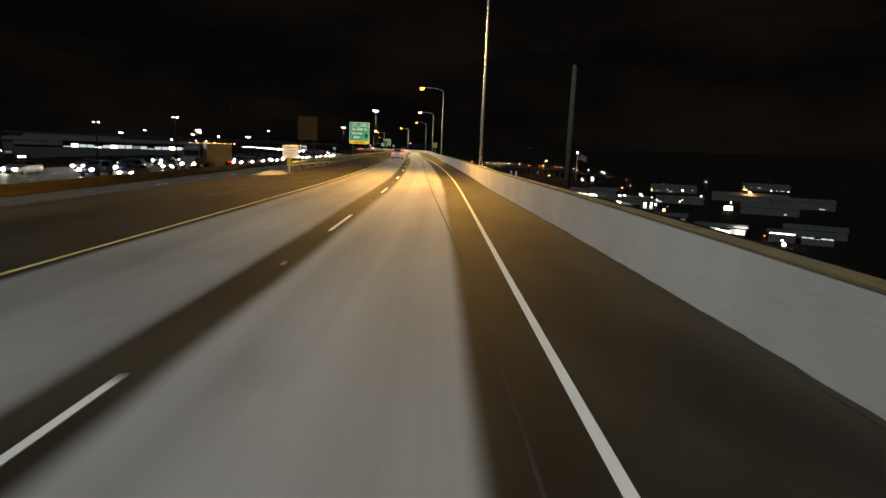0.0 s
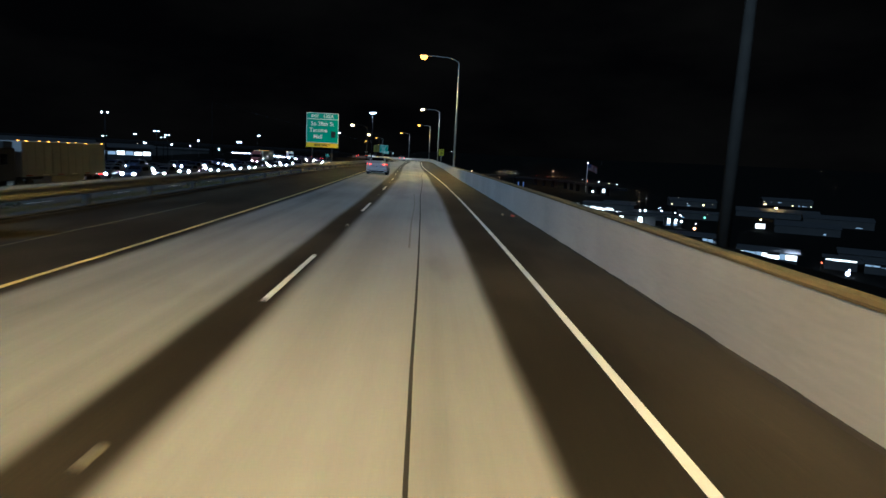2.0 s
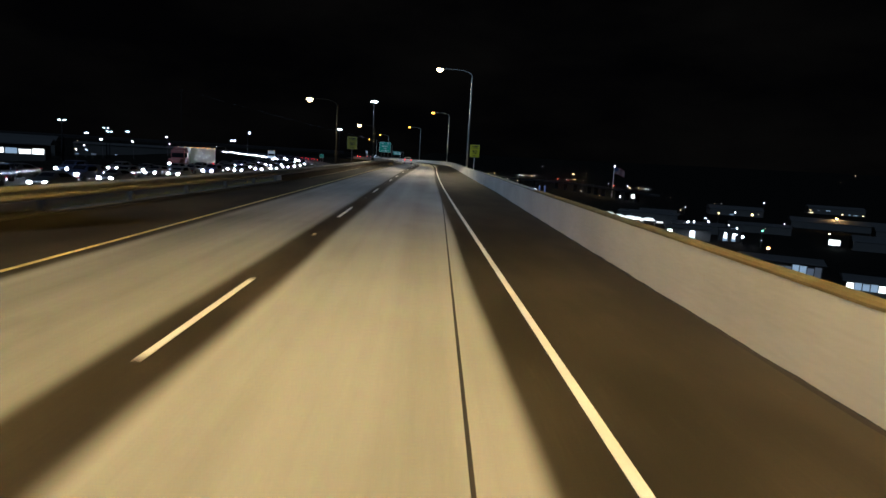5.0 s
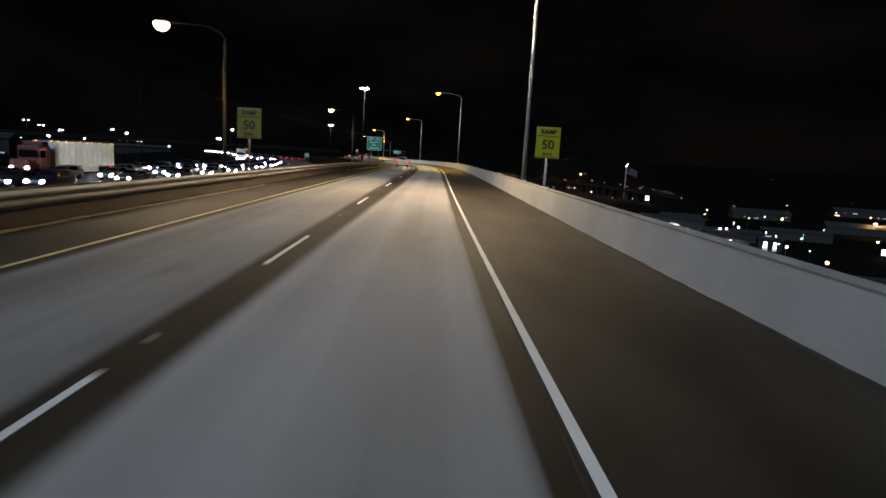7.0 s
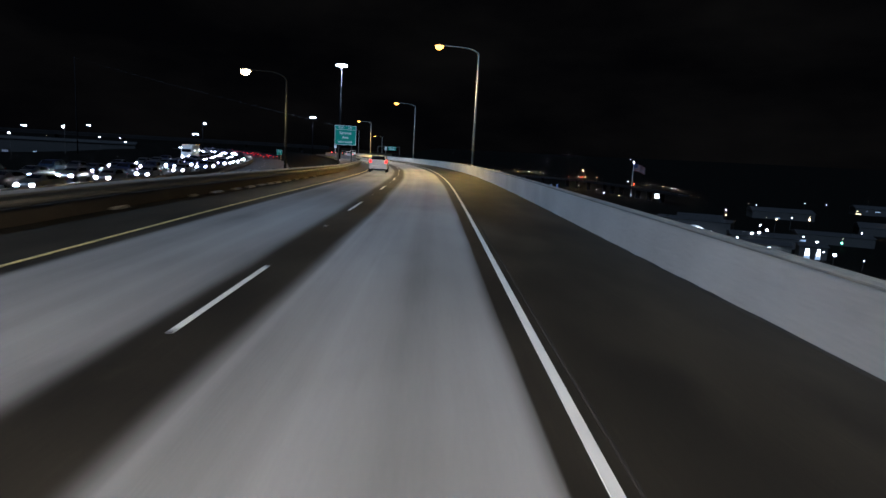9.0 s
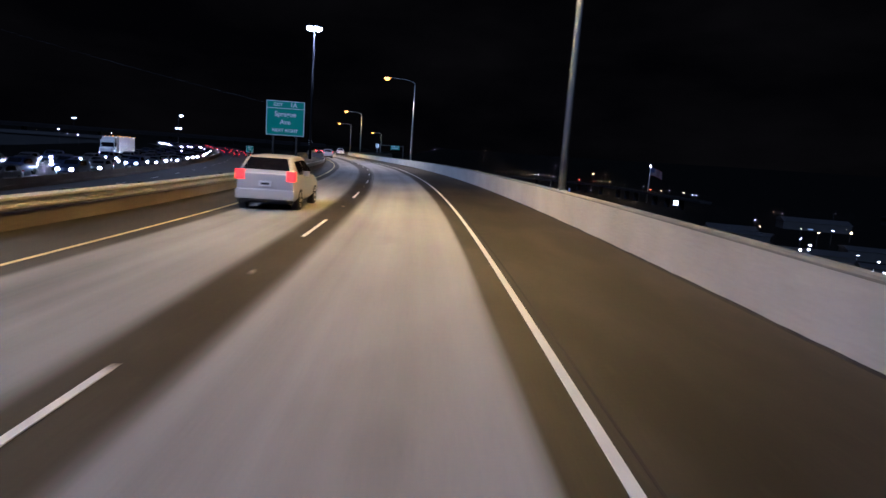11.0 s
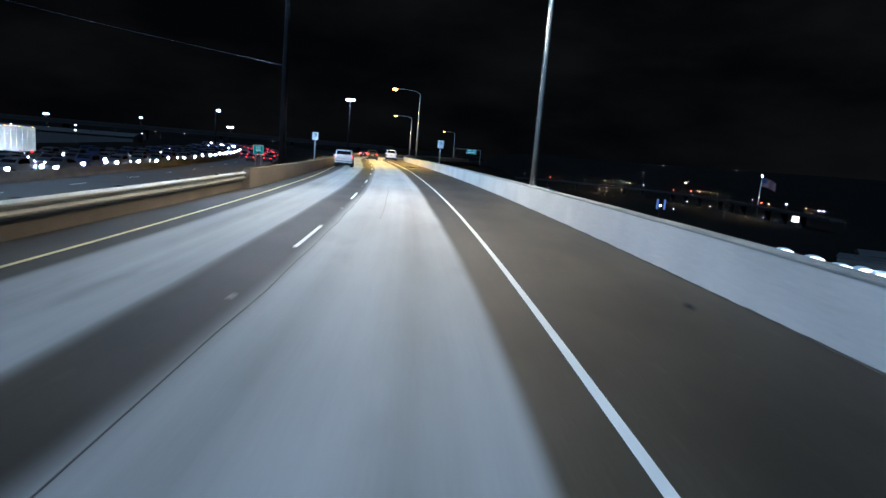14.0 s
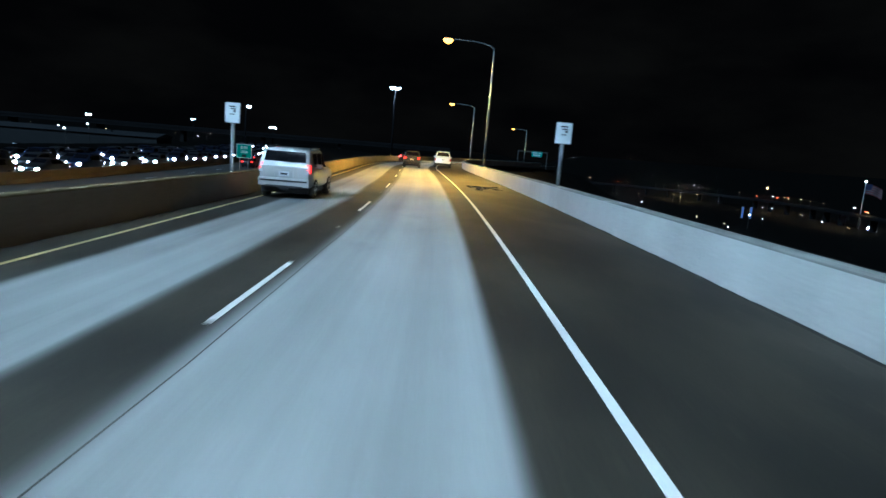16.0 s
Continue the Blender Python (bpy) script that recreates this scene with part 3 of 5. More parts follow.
def high_mast(x, y, top, heads=4, mat=None, size=1.0, name="high_mast_lamp", label="tall mast with a ring of bright blue-white floodlights", watts=0):
    g = terrain(x, y) - 0.1
    t = thing(name, label, "floodlight mast", "masts over the motorway", m=pose(x, y, g))
    h = top - g
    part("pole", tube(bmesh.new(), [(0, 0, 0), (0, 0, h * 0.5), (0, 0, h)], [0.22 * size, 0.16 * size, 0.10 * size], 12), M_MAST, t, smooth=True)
    for k in range(heads):
        a = k * 2 * math.pi / heads
        bm = bmesh.new()
        box(bm, -0.28, 0.28, -0.2, 0.2, -0.10, 0.10, 0.04)
        hd = part("floodlight", bm, M_POLE, t)
        r = 0.75 * size
        hd.matrix_basis = pose(r * math.cos(a), r * math.sin(a), h, 0, 0, math.degrees(a))
        hd.scale = (size, size, size)
        bm = bmesh.new()
        bmesh.ops.create_uvsphere(bm, u_segments=12, v_segments=8, radius=0.30 * size)
        for v in bm.verts:
            v.co.z = min(v.co.z, 0.02)
        ln = part("lens", bm, mat or M_LED, hd)
        ln.matrix_basis = pose(0, 0, -0.10)
        bm = bmesh.new()
        tube(bm, [(0, 0, h - 0.1), (r * math.cos(a), r * math.sin(a), h)], 0.04, 6)
        part("bracket", bm, M_POLE, t)
    if watts:
        lamp_light((x, y, top - 0.6), LED, watts, 160, 0.6)
    return t


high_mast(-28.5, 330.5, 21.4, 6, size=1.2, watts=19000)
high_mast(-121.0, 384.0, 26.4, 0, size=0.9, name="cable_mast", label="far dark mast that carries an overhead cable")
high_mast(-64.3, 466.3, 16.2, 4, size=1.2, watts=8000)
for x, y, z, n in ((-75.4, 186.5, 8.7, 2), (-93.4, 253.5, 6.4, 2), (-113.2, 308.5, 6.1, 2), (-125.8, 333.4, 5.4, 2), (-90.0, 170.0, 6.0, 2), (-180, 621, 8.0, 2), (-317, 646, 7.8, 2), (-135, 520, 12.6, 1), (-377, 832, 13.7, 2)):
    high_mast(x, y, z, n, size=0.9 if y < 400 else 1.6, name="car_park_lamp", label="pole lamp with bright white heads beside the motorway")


# ---- signs ----
def sign_posts(t, xs, top, foot, r=0.07, mat=None):
    for x in xs:
        part("post", tube(bmesh.new(), [(x, 0.09, foot), (x, 0.09, top)], r, 10), mat or M_POLE, t, smooth=True)


def panel_face(t, x0, x1, z0, z1, mat, rim, name="panel"):
    part("backing", boxed(x0 - 0.0, x1 + 0.0, 0.0, 0.03, z0, z1, 0.008), M_ALU, t)
    bm = bmesh.new()
    box(bm, x0 + 0.01, x1 - 0.01, -0.008, -0.001, z0 + 0.01, z1 - 0.01)
    part("rim", bm, rim, t)
    bm = bmesh.new()
    box(bm, x0 + 0.06, x1 - 0.06, -0.016, -0.009, z0 + 0.06, z1 - 0.06)
    return part(name, bm, mat, t)


def bars(t, rows, mat, y=-0.03):
    """Plain bars for writing that cannot be read: (x0, x1, z, height)."""
    for x0, x1, z, h in rows:
        part("bar", boxed(x0, x1, y, y + 0.006, z - h / 2, z + h / 2), mat, t)


def exit_sign_large(x, y, z, yaw):
    g = terrain(x, y)
    t = thing("exit_sign", "large green exit sign with a yellow strip on two posts", "road sign", m=pose(x, y, z, 0, 0, yaw))
    panel_face(t, -1.80, 1.80, 0.52, 3.85, M_GREEN, M_SIGN_WHITE)
    panel_face(t, -1.80, 1.80, 0.0, 0.50, M_SIGN_YELLOW, M_SIGN_YELLOW, "exit_only_strip")
    part("divider", boxed(-1.74, 1.74, -0.03, -0.017, 3.12, 3.18), M_SIGN_WHITE, t)
    lettering("EXIT", 0.40, M_SIGN_WHITE, t, -0.85, 3.46)
    lettering("132A", 0.55, M_SIGN_WHITE, t, 0.65, 3.48)
    lettering("So 38th St", 0.62, M_SIGN_WHITE, t, 0.0, 2.62)
    lettering("Tacoma", 0.62, M_SIGN_WHITE, t, -0.45, 1.90)
    lettering("Mall", 0.62, M_SIGN_WHITE, t, -0.5, 1.18)
    part("patch", boxed(0.98, 1.48, -0.03, -0.017, 1.15, 1.85), M_BLACK, t, "small dark panel")
    lettering("EXIT ONLY", 0.34, M_BLACK, t, 0.0, 0.25)
    sign_posts(t, (-1.1, 1.1), 3.7, g - z - 0.3, 0.09, M_DARK_STEEL)


def exit_sign_small(x, y, z, yaw):
    g = terrain(x, y)
    t = thing("exit_sign", "green exit sign with white letters on two posts", "road sign", m=pose(x, y, z, 0, 0, yaw))
    panel_face(t, -1.55, 1.55, 0.0, 2.80, M_GREEN, M_SIGN_WHITE)
    part("divider", boxed(-1.50, 1.50, -0.03, -0.017, 2.17, 2.22), M_SIGN_WHITE, t)
    lettering("EXIT", 0.36, M_SIGN_WHITE, t, -0.6, 2.47)
    lettering("1A", 0.48, M_SIGN_WHITE, t, 0.65, 2.48)
    lettering("Sprague", 0.55, M_SIGN_WHITE, t, 0.0, 1.72)
    lettering("Ave", 0.55, M_SIGN_WHITE, t, 0.0, 1.08)
    lettering("NEXT RIGHT", 0.36, M_SIGN_WHITE, t, 0.0, 0.40)
    sign_posts(t, (-0.95, 0.95), 2.6, g - z - 0.3, 0.085, M_DARK_STEEL)


def ramp_sign(x, y, z, yaw, foot, sheet, steel, label):
    t = thing("ramp_speed_sign", label, "road sign", "ramp speed signs", m=pose(x, y, z, 0, 0, yaw))
    panel_face(t, -0.55, 0.55, 0.0, 1.42, sheet, sheet)
    part("divider", boxed(-0.52, 0.52, -0.03, -0.017, 0.99, 1.02), M_BLACK, t)
    part("border", boxed(-0.50, 0.50, -0.03, -0.017, 0.04, 0.055), M_BLACK, t)
    lettering("RAMP", 0.28, M_BLACK, t, 0, 1.19)
    lettering("50", 0.58, M_BLACK, t, 0, 0.60)
    lettering("M.P.H.", 0.17, M_BLACK, t, 0, 0.19, bold=0.006)
    sign_posts(t, (0.0,), 1.3, foot - z, 0.05, steel)


def white_sign(x, y, z, yaw, foot):
    t = thing("white_sign", "white regulatory sign with small dark print on a post", "road sign", "white signs beside the road", m=pose(x, y, z, 0, 0, yaw))
    panel_face(t, -0.31, 0.31, 0.0, 0.80, M_SIGN_WHITE, M_SIGN_WHITE)
    bars(t, [(-0.13, 0.13, 0.64, 0.045), (-0.08, 0.14, 0.55, 0.04), (0.05, 0.14, 0.46, 0.08), (-0.09, 0.09, 0.34, 0.03)], M_BLACK)
    sign_posts(t, (0.0,), 0.7, foot - z, 0.075)


exit_sign_large(-12.7, 113.3, 2.48, 2)
exit_sign_small(-18.8, 279.2, 3.15, 5)
ramp_sign(1.75, 176.2, 2.5, 2, -1.0, M_SIGN_LIME, M_POLE, "yellow-green ramp speed sign on a galvanised post")
ramp_sign(-12.4, 177.4, 2.65, 3, -0.5, M_SIGN_DIM, M_DARK_STEEL, "yellow-green ramp speed sign, coloured dim, on a dark post")
white_sign(-19.95, 351.65, 3.0, 12, 1.37)
white_sign(-33.0, 350.0, 2.80, 10, -0.6)


def gore_sign(x, y, z, yaw):
    t = thing("exit_gore_sign", "small green exit number sign in the median", "road sign", m=pose(x, y, z, 0, 0, yaw))
    panel_face(t, -0.9, 0.9, 0.0, 1.7, M_GREEN, M_SIGN_WHITE)
    lettering("EXIT", 0.42, M_SIGN_WHITE, t, 0, 1.25)
    lettering("132A", 0.42, M_SIGN_WHITE, t, 0, 0.75)
    part("arrow_panel", boxed(-0.25, 0.25, -0.03, -0.017, 0.15, 0.45), M_BLACK, t)
    sign_posts(t, (-0.5, 0.5), 1.6, terrain(x, y) - z - 0.2, 0.06)


gore_sign(-60.0, 395.6, -0.4, 20)


def gantry_sign(x, y, z, yaw):
    g = terrain(x, y)
    t = thing("overhead_sign", "far green overhead sign on a dark gantry", "road sign", m=pose(x, y, z, 0, 0, yaw))
    panel_face(t, -3.7, 3.7, 0.4, 3.8, M_GREEN, M_SIGN_WHITE)
    bars(t, [(-3.1, 0.2, 2.9, 0.6), (-2.8, 2.6, 1.5, 0.7), (1.0, 3.0, 2.9, 0.6)], M_SIGN_WHITE)
    part("beam", boxed(-13, 7, 0.3, 0.9, 3.2, 4.0, 0.05), M_DARK_STEEL, t)
    sign_posts(t, (-13, 7), 4.0, g - z - 1, 0.3, M_DARK_STEEL)


gantry_sign(-54.5, 760, 3.8, 5)


def blank_board(x, y, z, w, h, mat, steel, label, name, print_rows=()):
    """A panel on two posts, with plain bars for print that cannot be read."""
    t = thing(name, label, "road sign", m=pose(x, y, z))
    part("panel", boxed(-w / 2, w / 2, -0.02, 0.02, 0, h, 0.008), mat, t)
    bars(t, print_rows, M_FADED_PRINT)
    sign_posts(t, (-w * 0.3, w * 0.3), h - 0.1, terrain(x, y) - z - 0.2, 0.05, steel)


M_SIGN_BACK = material("unlit_sign_back", (0.010, 0.008, 0.005), 0.95, vary=0.3, size=0.8, spec=0.08)
M_FADED_PRINT = material("faded_sign_print", (0.30, 0.30, 0.28), 0.6, vary=0.3, size=0.3, bump=0)
M_WORN_WHITE = material("worn_white_sheeting", (0.52, 0.54, 0.50), 0.6, vary=0.15, size=0.5, bump=0)
blank_board(-9.75, 50.0, 2.3, 1.55, 1.85, M_SIGN_BACK, M_SIGN_BACK, "dark unlit sign panel on two posts", "dark_sign")
blank_board(-11.05, 49.7, 0.84, 1.25, 0.98, M_WORN_WHITE, M_DARK_STEEL, "worn white sign panel with faded print beyond the guardrail", "white_sign_board",
            ((-0.45, 0.40, 0.80, 0.10), (-0.30, 0.46, 0.58, 0.10), (-0.48, 0.30, 0.37, 0.09), (-0.20, 0.35, 0.17, 0.06)))


def end_marker(s, lat):
    t = thing("guardrail_end_marker", "yellow end marker where the guardrail begins", "marker post", m=on_road(s, lat))
    part("plate", boxed(-0.13, 0.13, -0.02, 0.02, 0.42, 0.95, 0.01), M_DULL_YELLOW, t)
    part("post", boxed(-0.04, 0.04, 0.03, 0.09, -0.5, 1.0), M_POLE, t)


M_DULL_YELLOW = material("faded_yellow_sheeting", (0.40, 0.30, 0.03), 0.6, vary=0.15)
end_marker(39.4, left_side(39) + 0.2)


def scrap(s, lat, n, seed, name, label, mat, size):
    """A few torn flat pieces lying on the shoulder."""
    r = random.Random(seed)
    t = thing(name, label, "debris", m=on_road(s, lat))
    for k in range(n):
        bm = bmesh.new()
        m = 7
        ring = [(math.cos(2 * math.pi * i / m) * size * r.uniform(0.4, 1.0) * 1.6, math.sin(2 * math.pi * i / m) * size * r.uniform(0.4, 1.0)) for i in range(m)]
        lo = [bm.verts.new((a, b, 0.004)) for a, b in ring]
        hi = [bm.verts.new((a * 0.85, b * 0.85, 0.03 + 0.04 * r.random())) for a, b in ring]
        bm.faces.new(hi)
        for i in range(m):
            bm.faces.new((lo[i], lo[(i + 1) % m], hi[(i + 1) % m], hi[i]))
        p = part("piece", bm, mat, t)
        p.matrix_basis = pose(r.uniform(-1, 1) * size * 4, r.uniform(-1, 1) * size * 9, 0.0, 0, 0, r.uniform(0, 360))


scrap(363.0, 1.6, 14, 3, "tyre_scraps", "torn black tyre scraps lying on the shoulder", M_TYRE, 0.22)


# ---- rough grass on the bank beside the road, before and behind the guardrail ----
def grass():
    r = random.Random(11)
    vs, fs = [], []
    for k in range(9000):
        s, lat = r.uniform(-30, 120), r.uniform(-20, -11.7)
        p = road(s, lat)
        z = terrain(p.x, p.y)
        h, w, a = r.uniform(0.08, 0.32), r.uniform(0.012, 0.03), r.uniform(0, 6.28)
        lean = r.uniform(-0.12, 0.12)
        n = len(vs)
        vs += [(p.x - w * math.cos(a), p.y - w * math.sin(a), z - 0.02), (p.x + w * math.cos(a), p.y + w * math.sin(a), z - 0.02), (p.x + lean, p.y + lean * 0.6, z + h)]
        fs.append((n, n + 1, n + 2))
    for k in range(9000):
        s = r.uniform(36, 150)
        thick = 0.5 + 0.5 * math.sin(s * 0.7) * math.sin(s * 0.23 + 2)
        p = road(s, left_side(s) + 0.1 - abs(r.gauss(0, 0.35)), 0.0)
        h, w, a = r.uniform(0.05, 0.14) + 0.16 * thick * r.random(), r.uniform(0.008, 0.02), r.uniform(0, 6.28)
        dx, dy = r.uniform(-0.08, 0.08), r.uniform(-0.08, 0.08)
        n = len(vs)
        vs += [(p.x - w * math.cos(a), p.y - w * math.sin(a), p.z - 0.03), (p.x + w * math.cos(a), p.y + w * math.sin(a), p.z - 0.03), (p.x + dx, p.y + dy, p.z + h)]
        fs.append((n, n + 1, n + 2))
    me = bpy.data.meshes.new("grass")
    me.from_pydata(vs, [], fs)
    me.materials.append(material("dry_grass", (0.11, 0.10, 0.04), 0.9, vary=0.4, size=2, bump=0))
    me.update()
    tagged(new("grass", me), "sparse dry yellow-green grass on the roadside bank", "grass", kind="stuff")


grass()


def gravel_pad(s, lat):
    """A low heap of pale gravel where the rail begins, uneven and spreading."""
    r = random.Random(8)
    t = thing("gravel_mound", "low pale mound of gravel before the guardrail end", "gravel mound", m=on_road(s, lat, -0.01))
    bm = bmesh.new()
    rings = []
    for k in range(6):
        q = 1 - k / 6
        rings.append([bm.verts.new((math.cos(a) * 0.75 * q * r.uniform(0.85, 1.1), math.sin(a) * 2.2 * q * r.uniform(0.85, 1.1), 0.20 * (1 - q * q) + r.uniform(0, 0.02))) for a in [i * math.pi / 9 for i in range(18)]])
    for u, v in zip(rings, rings[1:]):
        for i in range(18):
            bm.faces.new((u[i], u[(i + 1) % 18], v[(i + 1) % 18], v[i]))
    bm.faces.new(rings[-1])
    part("mound", bm, M_GRAVEL, t, smooth=True)
    for k in range(40):
        bm = bmesh.new()
        bmesh.ops.create_icosphere(bm, subdivisions=1, radius=r.uniform(0.02, 0.05))
        st = part("stone", bm, M_GRAVEL, t)
        a, q = r.uniform(0, 6.28), r.uniform(0.8, 1.3)
        st.matrix_basis = pose(math.cos(a) * 0.75 * q, math.sin(a) * 2.2 * q, 0.02, r.uniform(0, 90), 0, 0)


M_GRAVEL = material("pale_gravel", (0.36, 0.31, 0.22), 0.9, vary=0.4, size=0.25, fine=35, bump=0.5)
gravel_pad(36.8, -10.9)
part("old_line", sweep(20, 62, 2, [(-0.03, 0.003), (-0.02, 0.006), (0.02, 0.006), (0.03, 0.003)], lambda s: -8.75 + 0.006 * (s - 20), False), M_STAIN_PALE, bpy.data.objects["road"], "faint worn line on the median shoulder")


def bush(x, y, size, seed):
    r = random.Random(seed)
    t = thing("bush", "dark leafy bush on the bank beside the motorway", "bush", "bushes on the bank", m=pose(x, y, terrain(x, y) - 0.05))
    bm = bmesh.new()
    for k in range(6):
        a = r.uniform(0, 6.28)
        tube(bm, [(0, 0, 0), (math.cos(a) * size * 0.3, math.sin(a) * size * 0.3, size * 0.5), (math.cos(a) * size * 0.6, math.sin(a) * size * 0.6, size * 0.9)], [0.04, 0.025, 0.01], 5)
    part("stems", bm, M_BARK, t)
    vs, fs = [], []
    for k in range(900):
        a, b, q = r.uniform(0, 6.28), r.uniform(0, 1), r.uniform(0.3, 1.0) ** 0.5
        c = Vector((math.cos(a) * size * q * math.sqrt(1 - b * b), math.sin(a) * size * q * math.sqrt(1 - b * b) * 0.8, size * (0.25 + 0.8 * b * q)))
        c += Vector((r.uniform(-1, 1), r.uniform(-1, 1), r.uniform(-1, 1))) * size * 0.12
        u = Vector((r.uniform(-1, 1), r.uniform(-1, 1), r.uniform(-1, 1))).normalized()
        v = u.cross(Vector((0.3, 0.2, 1))).normalized()
        l = r.uniform(0.06, 0.13)
        n = len(vs)
        vs += [c - u * l, c + v * l * 0.5, c + u * l, c - v * l * 0.5]
        fs.append((n, n + 1, n + 2, n + 3))
    me = bpy.data.meshes.new("crown")
    me.from_pydata([tuple(v) for v in vs], [], fs)
    me.materials.append(M_LEAF)
    o = new("crown", me)
    o.parent = t


M_BARK = material("bark", (0.05, 0.04, 0.03), 0.9)
M_LEAF = material("dark_leaves", (0.045, 0.055, 0.022), 0.7, vary=0.4, size=0.5)
for k, (s, lat, size) in enumerate(((62, -18.5, 1.5), (70, -19.5, 1.8), (82, -18.8, 1.4), (94, -19.5, 1.7), (128, -17.0, 1.3), (150, -16.0, 1.2))):
    p = road(s, lat)
    bush(p.x, p.y, size, 20 + k)


scrap(63.1, 1.26, 1, 4, "red_debris", "torn red plastic scrap by the parapet", material("red_plastic", (0.40, 0.07, 0.05), 0.5, vary=0.3, size=0.2), 0.08)
scrap(63.5, 1.20, 1, 5, "pale_debris", "crumpled pale paper scrap by the parapet", M_GRAVEL, 0.06)
scrap(295.8, 2.13, 1, 6, "dark_debris", "small dark rubber scrap on the shoulder", M_TYRE, 0.06)


def utility_pole(x, y, top):
    """A tall unlit pole on the bank below the road, slightly tapered, with step irons and a cap."""
    g = terrain(x, y) - 0.3
    t = thing("utility_pole", "tall unlit grey-brown pole on the bank below the parapet", "pole", m=pose(x, y, g))
    h = top - g
    part("shaft", tube(bmesh.new(), [(0, 0, 0), (0, 0, h * 0.5), (0, 0, h)], [0.40, 0.35, 0.28], 14), M_OLD_POLE, t, smooth=True)
    part("cap", tube(bmesh.new(), [(0, 0, h), (0, 0, h + 0.12)], [0.25, 0.16], 14), M_DARK_STEEL, t)
    for k in range(8):
        z = h - 1.0 - k * 0.8
        part("step_iron", tube(bmesh.new(), [(0.22, 0, z), ((0.42 if k % 2 else 0.44), 0, z + 0.02)], 0.015, 6), M_DARK_STEEL, t)
    return t


M_OLD_POLE = material("weathered_pole", (0.03, 0.025, 0.019), 0.9, vary=0.35, size=0.8, fine=14)
utility_pole(18.3, 80.3, 13.2)


def overhead_cable(a, b, sag, r=0.022):
    """A hanging cable between two points."""
    pts = []
    for k in range(25):
        q = k / 24
        pts.append(Vector(a) * (1 - q) + Vector(b) * q - Vector((0, 0, sag * 4 * q * (1 - q))))
    o = part("overhead_cable", tube(bmesh.new(), pts, r, 6), M_CABLE)
    tagged(o, "thin pale overhead cable slung from the floodlight mast", "cable")


M_CABLE = material("aged_cable_sheath", (0.06, 0.06, 0.065), 0.8, vary=0.2, size=2.0)
overhead_cable((-28.5, 330.5, 7.7), (-121.0, 384.0, 26.2), 0.5, 0.012)


# ---- vehicles ----
def lerp_station(st, y):
    for a, b in zip(st, st[1:]):
        if y <= b[0]:
            q = (y - a[0]) / (b[0] - a[0])
            return [u * (1 - q) + v * q for u, v in zip(a, b)]
    return list(st[-1])


def finer(st, steps=4):
    """More stations, on a smooth curve through the given ones."""
    out = []
    for i in range(len(st) - 1):
        p0, p1, p2, p3 = (np.array(st[max(0, min(len(st) - 1, j))]) for j in (i - 1, i, i + 1, i + 2))
        for k in range(steps):
            u = k / steps
            c = 0.5 * (2 * p1 + (p2 - p0) * u + (2 * p0 - 5 * p1 + 4 * p2 - p3) * u * u + (3 * p1 - p0 - 3 * p2 + p3) * u ** 3)
            lin = p1 + (p2 - p1) * u
            c = lin + (c - lin) * 0.8
            c[0] = lin[0]
            out.append(tuple(float(v) for v in c))
    return out + [tuple(st[-1])]


